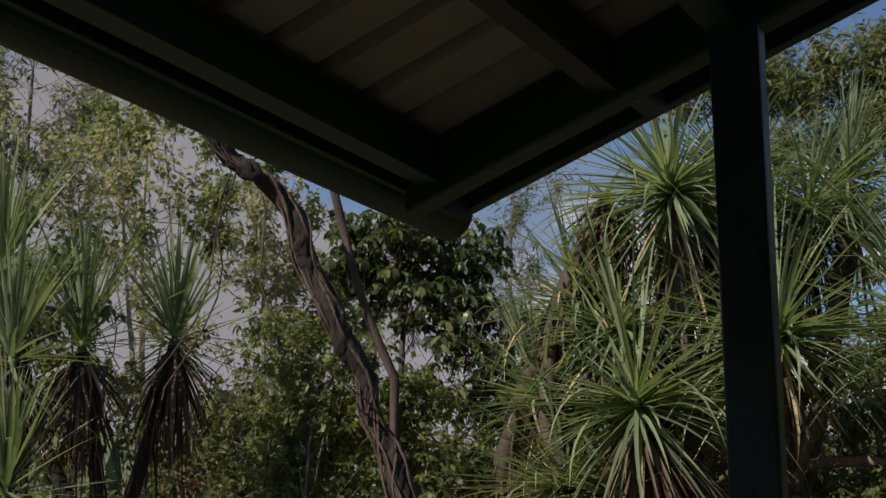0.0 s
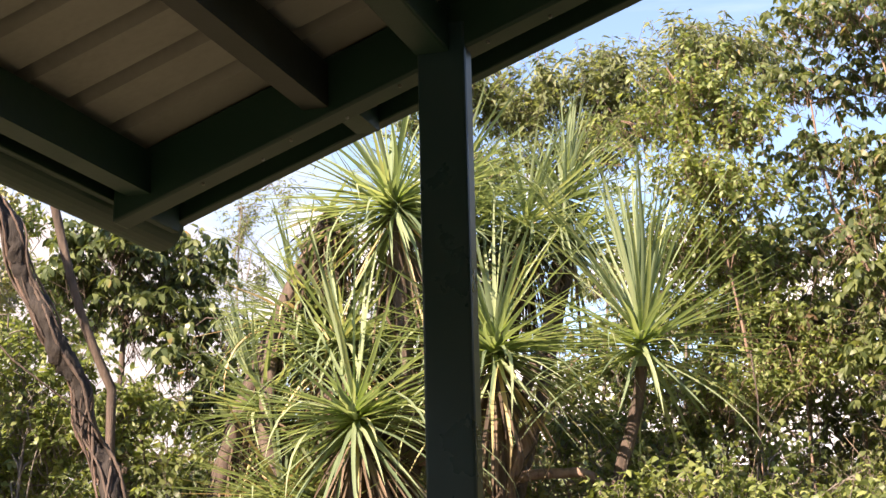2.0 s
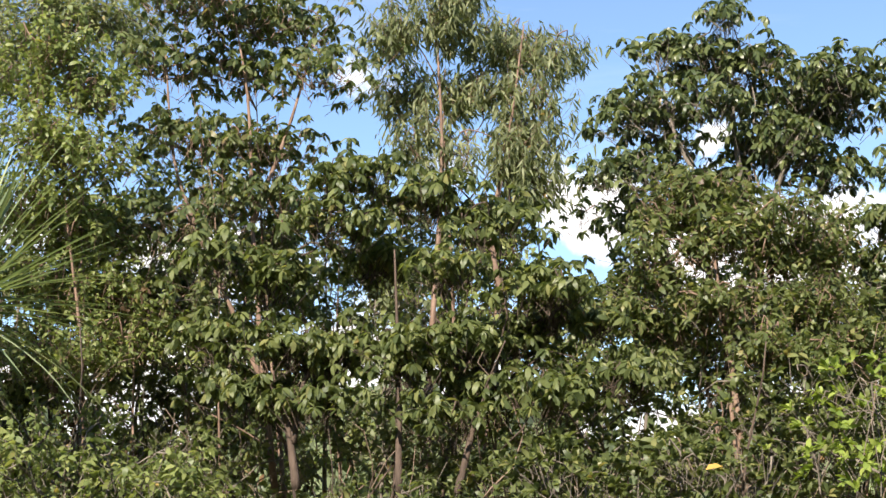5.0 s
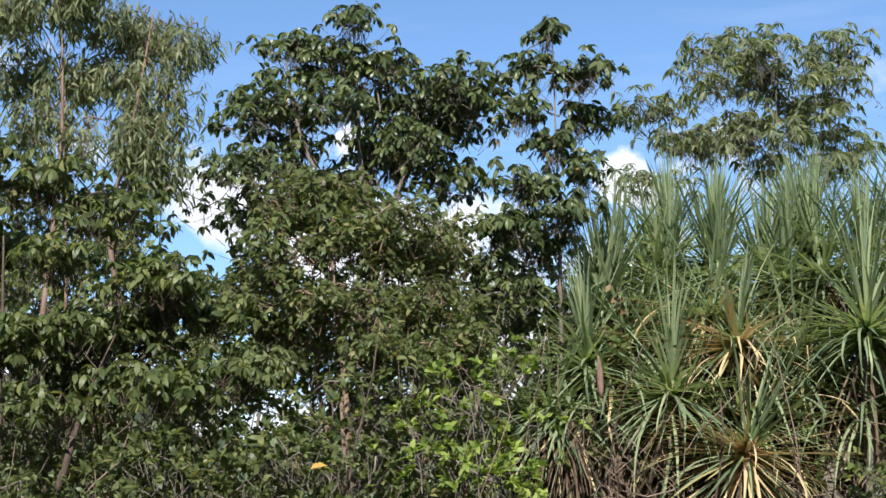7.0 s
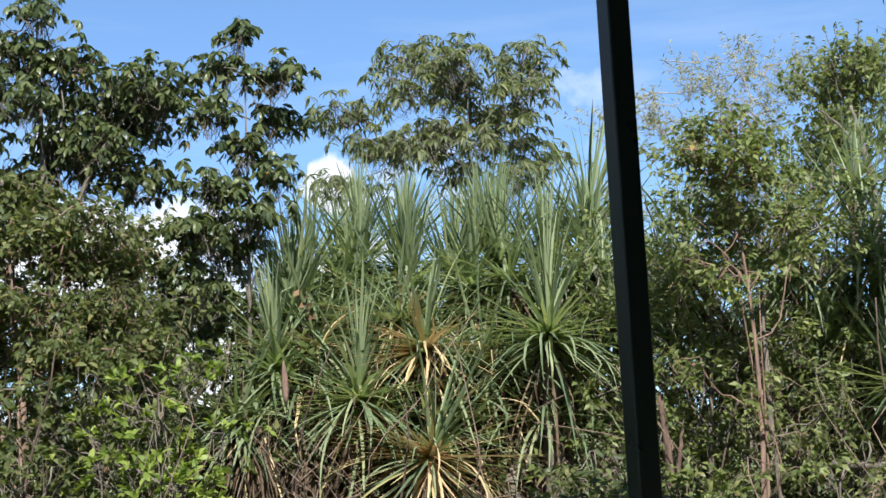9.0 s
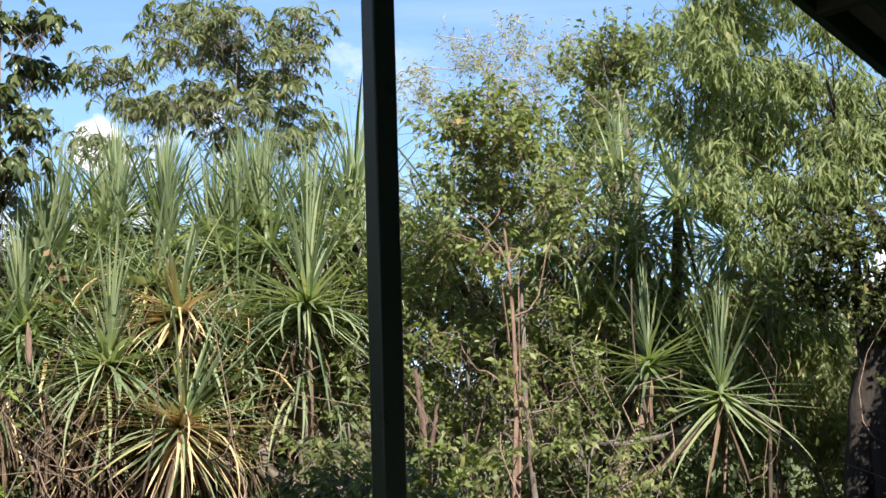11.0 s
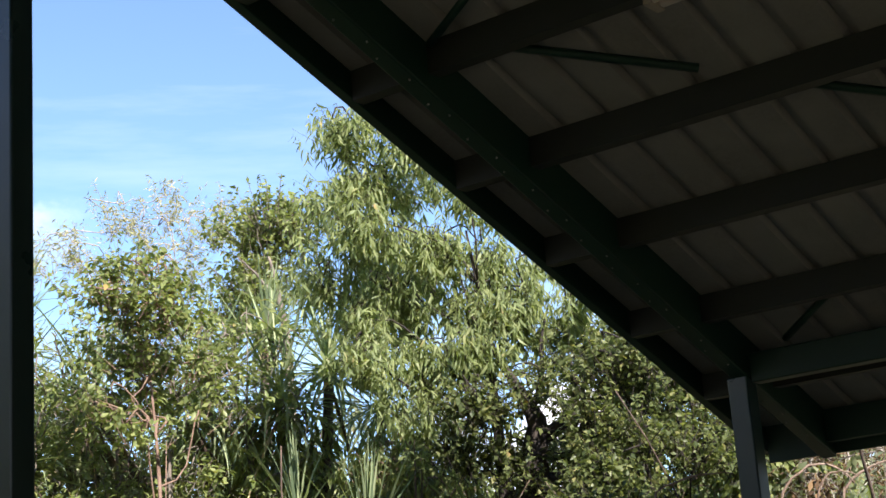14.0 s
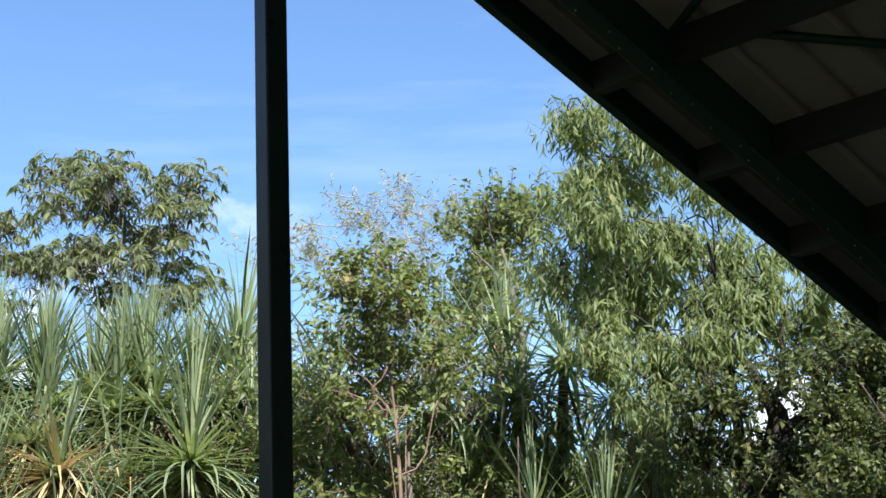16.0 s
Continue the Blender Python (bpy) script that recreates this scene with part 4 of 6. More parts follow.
pandanus((5.3, 9.6, 0), [(4.68, 9.00, 3.00, 0.66, GRASS, False, 0.05, Z0), (5.11, 9.11, 3.19, 0.66, GRASS, False, 0.05, Z0), (5.47, 9.04, 3.35, 0.66, GRASS, False, 0.05, Z0), (5.68, 8.67, 3.14, 0.66, GRASS, False, 0.05, Z0), (5.99, 8.59, 3.34, 0.66, GRASS, False, 0.05, Z0), (6.15, 8.25, 3.17, 0.66, GRASS, False, 0.05, Z0), (6.45, 8.15, 3.28, 0.66, GRASS, False, 0.05, Z0)], "crowded screw pine with grassy upright green heads", 12, 0.05)
# beyond the third post
pandanus((6.68, 6.38, 0), [(7.04, 6.20, 2.30, 0.54, FEW, True, 0.0, (-6, 4)), (7.10, 5.74, 2.08, 0.60, FEW, True, 0.0, (5, -6))], "slender screw pine with two small green heads on forked stems", 10, 0.034, [(6.72, 6.38, 1.3), (6.88, 6.32, 1.68), (7.03, 6.21, 2.02)], BARK_TAN, 0, [[(6.76, 6.48, 1.86), (6.92, 6.28, 1.84), (7.02, 6.08, 1.87), (7.06, 5.88, 1.92), (7.10, 5.75, 2.02)]])
pandanus((8.2, 7.3, 0), [(8.16, 6.91, 3.45, 0.78, HANG, True, 0.0, Z0), (7.82, 7.05, 3.22, 0.85, HANG, True, 0.0, Z0), (7.87, 7.81, 3.42, 0.8, HANG, False, 0.0, Z0), (8.62, 7.89, 3.95, 0.5, TUFT, False, 0, Z0), (7.25, 8.38, 3.2, 0.7, HANG, False, 0.0, Z0), (7.45, 7.45, 3.12, 0.85, HANG, False, 0.0, Z0), (7.0, 7.9, 3.3, 0.8, HANG, False, 0.0, Z0), (8.45, 6.7, 3.2, 0.75, HANG, False, 0.0, Z0)], "tall screw pine with long hanging strap leaves", 11, 0.042, None, BARK_BROWN)


# ---- trees ----
tree("tall_tree", (-2.18, 11.43, 0), (-2.14, 11.34, 5.55), 0.035, [(-2.62, 11.09, 5.31, 0.45, 0.25, 17), (-1.86, 11.19, 5.45, 0.41, 0.21, 13), (-1.26, 11.43, 5.67, 0.37, 0.18, 10), (-2.30, 11.13, 4.87, 0.37, 0.21, 12), (-3.21, 10.84, 5.32, 0.45, 0.28, 19), (-2.98, 11.08, 4.75, 0.34, 0.21, 11), (-1.59, 11.65, 5.33, 0.26, 0.14, 6), (-0.89, 11.67, 5.64, 0.26, 0.18, 7), (-2.00, 11.50, 5.20, 0.34, 0.18, 9)], "pinnate", LEAF_GREY, BARK_GREY, "tree with open feathery sprays of long leaflets", seed=25, per=8, size=0.85, lumps=1.45)
tree("slim_tree", (-0.93, 9.71, 0), (-0.98, 9.60, 4.37), 0.026, [(-1.12, 9.45, 4.62, 0.25, 0.15, 12), (-1.40, 9.56, 4.41, 0.19, 0.13, 8), (-0.91, 9.50, 4.41, 0.25, 0.15, 12), (-1.18, 9.41, 4.03, 0.28, 0.15, 14), (-0.84, 9.42, 3.88, 0.25, 0.15, 12), (-1.29, 9.42, 3.71, 0.22, 0.12, 8), (-1.03, 9.81, 3.62, 0.28, 0.15, 14), (-1.20, 9.74, 3.28, 0.22, 0.13, 9), (-0.85, 9.77, 3.17, 0.28, 0.15, 14), (-0.64, 9.79, 2.88, 0.28, 0.18, 16), (-1.02, 9.45, 2.77, 0.25, 0.15, 12)], "shrub", LEAF_LIGHT, BARK_PINK, "slim tree with light yellow-green leaves", seed=24, per=9, size=0.64, stems=2, lumps=1.4)
tree("open_tree", (0.34, 10.07, 0), (0.12, 9.97, 4.76), 0.026, [(-0.36, 9.86, 5.09, 0.19, 0.14, 6), (0.05, 10.04, 5.06, 0.29, 0.15, 10), (0.50, 10.08, 5.07, 0.23, 0.15, 8), (-0.53, 10.13, 4.75, 0.26, 0.15, 9), (-0.04, 10.16, 4.71, 0.29, 0.15, 10), (0.52, 9.76, 4.57, 0.23, 0.15, 8), (-0.38, 10.01, 4.25, 0.29, 0.17, 11), (0.21, 10.06, 4.20, 0.32, 0.18, 13), (-0.09, 9.97, 3.81, 0.32, 0.15, 11), (-0.45, 9.79, 3.52, 0.29, 0.15, 10), (0.34, 9.96, 3.75, 0.26, 0.12, 7), (-0.20, 9.76, 5.09, 0.26, 0.09, 5), (0.17, 10.19, 5.48, 0.35, 0.12, 10), (-0.41, 10.14, 3.14, 0.32, 0.18, 13)], "whorl", LEAF_OLD, BARK_PINK, "open-crowned tree with ageing leaves on tangled reddish twigs", seed=22, per=8, size=0.68, stems=3, fork=0.3, lumps=1.4, forks=[([(0.28, 9.87, 1.94), (0.21, 9.87, 2.57), (0.12, 9.87, 3.59), (0.11, 9.87, 4.42), (-0.02, 9.87, 5.08)], 0.024, 0.005), ([(0.12, 9.87, 3.59), (0.36, 9.87, 4.26), (0.53, 9.87, 4.87)], 0.016, 0.005), ([(0.21, 9.87, 2.57), (-0.10, 9.87, 3.30), (-0.38, 9.86, 3.94), (-0.44, 9.85, 4.74)], 0.018, 0.005)])
tree("gum_tree", (1.34, 10.31, 0), (1.42, 10.20, 4.80), 0.03, [(1.09, 10.25, 5.11, 0.23, 0.16, 6), (1.50, 10.08, 5.12, 0.27, 0.16, 7), (1.92, 10.33, 5.12, 0.27, 0.16, 7), (2.15, 10.12, 4.99, 0.17, 0.16, 4), (1.12, 10.42, 4.72, 0.23, 0.16, 6), (1.62, 10.34, 4.72, 0.30, 0.16, 8), (2.01, 10.11, 4.59, 0.27, 0.19, 8), (1.79, 10.10, 4.24, 0.33, 0.16, 9), (1.32, 10.26, 4.30, 0.23, 0.16, 6), (2.00, 10.07, 4.07, 0.17, 0.13, 4), (1.54, 10.01, 5.37, 0.33, 0.13, 7)], "droop", LEAF_GREY, BARK_PINK, "tall tree with drooping narrow grey-green leaves", seed=21, per=10, size=0.74, stems=2, forks=[([(1.24, 10.12, 1.92), (1.29, 10.11, 2.93), (1.39, 10.10, 4.06), (1.35, 10.10, 5.09)], 0.03, 0.005), ([(1.78, 10.04, 3.05), (1.67, 10.06, 3.58), (1.82, 10.04, 4.22), (1.94, 10.02, 5.04)], 0.022, 0.005)])
tree("broadleaf_tree", (0.47, 8.97, 0), (0.43, 8.87, 2.77), 0.026, [(-0.01, 8.77, 3.19, 0.16, 0.08, 3), (0.25, 9.03, 3.13, 0.21, 0.09, 5), (0.60, 8.63, 3.39, 0.20, 0.09, 5), (0.71, 8.63, 3.66, 0.21, 0.09, 5), (-0.09, 8.93, 2.77, 0.17, 0.09, 4), (0.30, 8.76, 2.70, 0.23, 0.09, 5), (0.68, 8.88, 2.65, 0.23, 0.09, 5), (0.10, 8.86, 2.46, 0.23, 0.11, 6), (0.50, 8.79, 2.34, 0.23, 0.09, 5), (0.88, 9.09, 3.23, 0.20, 0.11, 5)], "bigwhorl", LEAF_MID, BARK_BROWN, "small tree with broad sunlit green leaves in drooping whorls", seed=23, per=13, size=0.64, stems=3, forks=[([(0.39, 8.77, 1.88), (0.34, 8.77, 2.25), (0.17, 8.77, 2.64)], 0.028, 0.005), ([(0.37, 8.77, 2.13), (0.41, 8.77, 2.44), (0.58, 8.76, 2.75)], 0.02, 0.005)])
tree("broadleaf_tree", (1.36, 8.79, 0), (1.40, 8.69, 2.71), 0.026, [(1.48, 8.52, 3.33, 0.24, 0.11, 6), (1.09, 8.68, 3.56, 0.20, 0.11, 5), (1.76, 8.47, 3.01, 0.23, 0.11, 6), (1.97, 8.65, 2.82, 0.23, 0.09, 5), (0.98, 8.62, 2.62, 0.20, 0.10, 5), (1.33, 8.62, 2.71, 0.23, 0.10, 6), (1.49, 8.80, 2.47, 0.23, 0.09, 5), (1.15, 8.63, 2.31, 0.17, 0.09, 4), (2.21, 8.56, 2.51, 0.18, 0.09, 4), (1.68, 8.85, 2.76, 0.20, 0.09, 5), (1.74, 8.43, 2.36, 0.23, 0.11, 6), (1.24, 8.49, 3.06, 0.17, 0.09, 4)], "bigwhorl", LEAF_MID, BARK_BROWN, "small tree with broad sunlit green leaves in drooping whorls", seed=84, per=13, size=0.64, stems=3, forks=[([(1.26, 8.60, 1.84), (1.35, 8.59, 2.20), (1.50, 8.57, 2.57)], 0.024, 0.005), ([(0.94, 8.64, 1.85), (0.95, 8.64, 2.41), (0.93, 8.64, 3.20)], 0.022, 0.005)])
tree("broadleaf_tree", (3.37, 9.64, 0), (3.23, 9.58, 4.64), 0.034, [(3.16, 9.46, 4.97, 0.10, 0.11, 3), (2.80, 9.84, 4.86, 0.15, 0.11, 4), (3.03, 9.70, 4.72, 0.19, 0.12, 6), (3.37, 9.40, 4.62, 0.23, 0.12, 7), (3.73, 9.32, 4.53, 0.21, 0.12, 6), (3.91, 9.17, 4.41, 0.16, 0.12, 5), (2.74, 9.70, 4.38, 0.19, 0.14, 7), (2.96, 9.42, 4.34, 0.16, 0.11, 4), (3.57, 9.57, 4.34, 0.26, 0.14, 9), (3.92, 9.55, 4.28, 0.16, 0.12, 5), (2.58, 9.99, 4.39, 0.15, 0.12, 4), (3.48, 9.62, 4.01, 0.19, 0.11, 5), (3.80, 9.63, 3.96, 0.23, 0.12, 7), (2.64, 9.50, 3.96, 0.15, 0.14, 5)] + [(2.46, 9.68, 3.92, 0.13, 0.12, 4), (2.68, 9.97, 3.65, 0.19, 0.15, 7), (2.91, 9.81, 4.16, 0.16, 0.11, 4), (3.33, 9.50, 4.11, 0.16, 0.09, 4), (3.19, 9.82, 3.89, 0.23, 0.12, 7), (3.61, 9.52, 4.11, 0.13, 0.09, 3)], "bigwhorl", LEAF_DARK, BARK_GREY, "dark glossy-leaved tree with dense drooping clusters", seed=26, per=10, size=0.64, lumps=1.1, forks=[([(3.30, 9.45, 1.82), (3.27, 9.46, 3.18), (3.20, 9.48, 4.11), (3.17, 9.49, 4.85)], 0.045, 0.005), ([(3.27, 9.46, 3.36), (3.55, 9.37, 4.07), (3.80, 9.28, 4.45)], 0.02, 0.005), ([(3.27, 9.46, 3.36), (2.85, 9.59, 4.07), (2.74, 9.62, 4.69)], 0.02, 0.005)])
tree("broadleaf_tree", (3.00, 9.02, 0), (2.89, 8.95, 3.35), 0.035, [(2.70, 9.17, 3.67, 0.21, 0.13, 5), (2.90, 8.84, 3.43, 0.27, 0.14, 8), (2.49, 8.90, 3.21, 0.21, 0.14, 6), (3.21, 8.82, 3.27, 0.27, 0.14, 8), (2.81, 8.78, 2.97, 0.33, 0.11, 7), (3.36, 8.74, 2.99, 0.24, 0.13, 6), (3.68, 8.92, 3.32, 0.21, 0.14, 6), (2.42, 8.99, 2.85, 0.24, 0.14, 7), (3.04, 8.65, 2.70, 0.27, 0.13, 7), (3.42, 8.53, 2.70, 0.24, 0.13, 6), (3.29, 8.65, 3.45, 0.18, 0.11, 4)], "shrub", LEAF_MID, BARK_PINK, "small-leaved tree with a slender pink trunk", seed=85, per=10, size=0.72, stems=2, forks=[([(2.95, 8.83, 1.79), (2.91, 8.84, 2.52), (2.85, 8.86, 3.06), (2.83, 8.86, 3.33)], 0.024, 0.005), ([(2.89, 8.85, 2.72), (3.01, 8.81, 2.92), (3.09, 8.78, 3.06)], 0.01, 0.005)])
tree("slender_tree", (4.30, 9.07, 0), (4.35, 8.93, 4.91), 0.03, [(4.41, 9.06, 4.88, 0.16, 0.08, 3), (4.22, 8.92, 4.57, 0.16, 0.06, 3), (4.45, 8.77, 4.51, 0.18, 0.07, 4), (4.16, 8.80, 4.23, 0.18, 0.07, 3), (4.60, 9.08, 4.29, 0.18, 0.07, 4), (4.30, 8.91, 4.03, 0.19, 0.07, 3), (4.47, 8.71, 3.87, 0.14, 0.07, 3), (4.10, 8.81, 3.75, 0.22, 0.09, 5), (4.28, 8.72, 3.60, 0.25, 0.11, 6), (4.02, 8.90, 3.48, 0.22, 0.11, 6), (4.31, 9.05, 3.42, 0.22, 0.08, 4), (3.94, 8.92, 3.19, 0.19, 0.12, 5)], "bigwhorl", LEAF_DARK, BARK_GREY, "slender upright tree with dark leaves in tiers", seed=27, per=8, size=0.66, bend=0.04, lumps=0.7)
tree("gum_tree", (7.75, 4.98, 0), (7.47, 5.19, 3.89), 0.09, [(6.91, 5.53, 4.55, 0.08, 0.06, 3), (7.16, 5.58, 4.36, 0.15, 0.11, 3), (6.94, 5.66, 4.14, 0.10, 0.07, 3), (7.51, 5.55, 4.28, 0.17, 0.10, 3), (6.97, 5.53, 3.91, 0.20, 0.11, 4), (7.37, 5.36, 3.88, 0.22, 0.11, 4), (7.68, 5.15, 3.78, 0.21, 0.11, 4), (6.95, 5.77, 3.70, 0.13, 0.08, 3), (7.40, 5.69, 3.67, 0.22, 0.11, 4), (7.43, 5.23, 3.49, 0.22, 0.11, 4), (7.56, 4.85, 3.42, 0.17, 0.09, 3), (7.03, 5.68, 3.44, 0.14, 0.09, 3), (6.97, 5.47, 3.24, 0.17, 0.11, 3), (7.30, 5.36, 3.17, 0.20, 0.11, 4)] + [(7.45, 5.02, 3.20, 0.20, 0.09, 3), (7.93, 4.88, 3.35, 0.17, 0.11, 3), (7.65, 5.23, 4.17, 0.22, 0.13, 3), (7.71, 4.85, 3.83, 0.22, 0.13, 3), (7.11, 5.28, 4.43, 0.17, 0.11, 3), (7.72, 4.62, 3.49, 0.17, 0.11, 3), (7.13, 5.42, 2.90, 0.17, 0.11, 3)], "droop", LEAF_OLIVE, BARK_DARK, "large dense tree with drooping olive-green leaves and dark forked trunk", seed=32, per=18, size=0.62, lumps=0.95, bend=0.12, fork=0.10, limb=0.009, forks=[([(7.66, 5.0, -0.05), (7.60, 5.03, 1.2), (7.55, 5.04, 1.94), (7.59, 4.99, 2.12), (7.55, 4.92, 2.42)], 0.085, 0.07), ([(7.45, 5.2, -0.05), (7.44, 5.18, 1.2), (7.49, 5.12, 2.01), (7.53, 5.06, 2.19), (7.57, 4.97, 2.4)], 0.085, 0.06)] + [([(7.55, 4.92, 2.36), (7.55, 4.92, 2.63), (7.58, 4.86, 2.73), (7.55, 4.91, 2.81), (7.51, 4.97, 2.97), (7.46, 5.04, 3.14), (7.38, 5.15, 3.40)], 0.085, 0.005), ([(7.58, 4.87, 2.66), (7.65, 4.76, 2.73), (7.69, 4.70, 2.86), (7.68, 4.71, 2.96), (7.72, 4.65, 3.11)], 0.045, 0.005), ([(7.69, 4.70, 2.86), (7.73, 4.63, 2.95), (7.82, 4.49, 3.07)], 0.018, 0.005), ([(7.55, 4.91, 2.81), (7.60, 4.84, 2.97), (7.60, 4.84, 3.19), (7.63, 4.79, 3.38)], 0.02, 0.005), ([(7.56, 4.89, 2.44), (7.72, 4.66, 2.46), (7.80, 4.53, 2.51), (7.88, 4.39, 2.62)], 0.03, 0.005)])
tree("broadleaf_tree", (7.76, 4.40, 0), (7.63, 4.42, 3.03), 0.04, [(7.51, 4.34, 3.03, 0.19, 0.09, 6), (7.44, 4.48, 2.89, 0.11, 0.06, 3), (7.85, 4.42, 2.90, 0.19, 0.10, 7), (7.60, 4.12, 3.01, 0.13, 0.09, 4), (7.44, 4.30, 2.63, 0.22, 0.10, 8), (7.48, 5.04, 2.67, 0.13, 0.09, 4), (7.23, 5.07, 2.87, 0.16, 0.10, 6), (7.36, 5.26, 2.66, 0.19, 0.10, 7), (7.24, 4.93, 2.85, 0.11, 0.06, 3), (7.90, 4.36, 2.65, 0.16, 0.11, 7), (7.66, 4.52, 2.44, 0.19, 0.08, 5), (7.42, 5.01, 2.45, 0.16, 0.08, 4), (7.59, 4.71, 3.07, 0.13, 0.06, 3), (7.36, 4.83, 2.94, 0.11, 0.06, 3)] + [(7.40, 4.40, 2.73, 0.13, 0.08, 4), (7.30, 4.38, 2.40, 0.2, 0.14, 9), (7.36, 4.44, 2.1, 0.24, 0.14, 11), (7.18, 4.28, 2.2, 0.2, 0.14, 9), (7.45, 4.35, 1.85, 0.28, 0.14, 10)], "small", LEAF_MID, BARK_DARK, "dark small-leaved tree beside the shelter", seed=38, per=10, size=0.72, stems=2)
tree("broadleaf_tree", (10.62, 9.82, 0), (10.58, 9.72, 5.33), 0.04, [(10.55, 9.54, 5.66, 0.27, 0.09, 4), (10.61, 9.96, 5.54, 0.20, 0.13, 4), (10.91, 9.66, 5.49, 0.32, 0.15, 7), (10.55, 10.05, 5.17, 0.23, 0.17, 6), (10.55, 9.63, 5.04, 0.27, 0.17, 7), (10.89, 9.50, 5.78, 0.18, 0.09, 3), (10.43, 10.08, 4.73, 0.23, 0.17, 6)], "small", LEAF_LIGHT, BARK_GREY, "rounded tree with fine light green leaves", seed=31, per=11, size=1.1, lumps=1.9)
tree("paperbark_tree", (10.37, 10.91, 0), (10.33, 10.81, 5.90), 0.03, [(10.38, 10.87, 6.21, 0.19, 0.18, 3), (10.06, 11.26, 6.01, 0.24, 0.16, 3), (9.68, 11.39, 5.68, 0.24, 0.18, 3), (10.22, 11.02, 5.82, 0.28, 0.18, 3), (10.63, 10.66, 5.87, 0.28, 0.18, 3), (10.68, 10.32, 5.92, 0.16, 0.13, 3), (9.97, 11.41, 5.40, 0.33, 0.18, 3), (10.60, 10.87, 5.46, 0.33, 0.18, 3), (9.12, 11.54, 5.50, 0.24, 0.18, 3)], "feather", LEAF_PALE, BARK_DEAD, "sparse pale feathery tree against the sky", seed=29, per=7, size=0.9, lumps=1.5)
tree("feathery_tree", (-5.28, 11.95, 0), (-5.28, 11.84, 5.01), 0.03, [(-5.38, 12.06, 4.87, 0.23, 0.18, 3), (-5.51, 11.99, 4.52, 0.19, 0.18, 3), (-5.10, 12.02, 5.08, 0.21, 0.16, 3), (-5.39, 11.54, 4.07, 0.21, 0.16, 3), (-5.32, 12.05, 4.36, 0.21, 0.16, 3)], "feather", LEAF_GREY, BARK_GREY, "thin feathery grey-green tree against cloud", seed=86, per=8, size=0.8)
# low growth round the foot of the large tree
tree("broadleaf_tree", (8.05, 6.15, 0), (7.95, 6.2, 2.9), 0.03, [(7.91, 6.22, 2.75, 0.32, 0.3, 0.3, 14, 9), (7.98, 6.13, 2.35, 0.34, 0.3, 0.3, 14, 9), (8.28, 6.08, 2.55, 0.32, 0.3, 0.3, 13, 9), (8.3, 6.05, 2.05, 0.34, 0.3, 0.25, 12, 9)], "droop", LEAF_LIGHT, BARK_PINK, "slim tree with a curtain of drooping light green leaves", seed=61, size=0.66, stems=3, limb=0.008)
tree("broadleaf_tree", (8.75, 5.3, 0), (8.72, 5.25, 3.0), 0.035, [(8.75, 5.41, 2.75, 0.30, 0.3, 0.28, 14, 9), (8.65, 5.19, 2.25, 0.38, 0.3, 0.25, 14, 9), (8.62, 4.85, 2.5, 0.38, 0.3, 0.3, 16, 9), (8.74, 5.0, 2.9, 0.32, 0.3, 0.26, 13, 9), (8.53, 4.6, 2.1, 0.4, 0.3, 0.28, 14, 9), (8.28, 4.66, 3.15, 0.26, 0.25, 0.24, 12, 9), (8.38, 4.47, 2.92, 0.26, 0.25, 0.22, 12, 9), (8.46, 4.28, 2.62, 0.28, 0.25, 0.24, 12, 9), (8.17, 4.82, 3.32, 0.22, 0.2, 0.2, 9, 9)], "small", LEAF_MID, BARK_DARK, "dark small-leaved tree in the shade of the large one", seed=62, size=0.8, stems=2)
tree("broadleaf_tree", (-4.65, 7.76, 0), (-4.65, 7.66, 2.92), 0.026, [(-4.77, 7.59, 2.92, 0.24, 0.25, 0.20, 10, 8), (-4.53, 7.73, 2.86, 0.20, 0.25, 0.16, 7, 8), (-4.65, 7.66, 2.54, 0.30, 0.25, 0.22, 13, 8), (-4.41, 7.80, 2.48, 0.24, 0.25, 0.20, 10, 8), (-4.72, 7.62, 2.20, 0.30, 0.25, 0.20, 12, 8), (-4.20, 7.92, 2.61, 0.20, 0.25, 0.18, 8, 8)], "shrub", LEAF_LIGHT, BARK_GREY, "small leafy tree behind the vine-wound trunk", seed=63, size=0.72, stems=2)
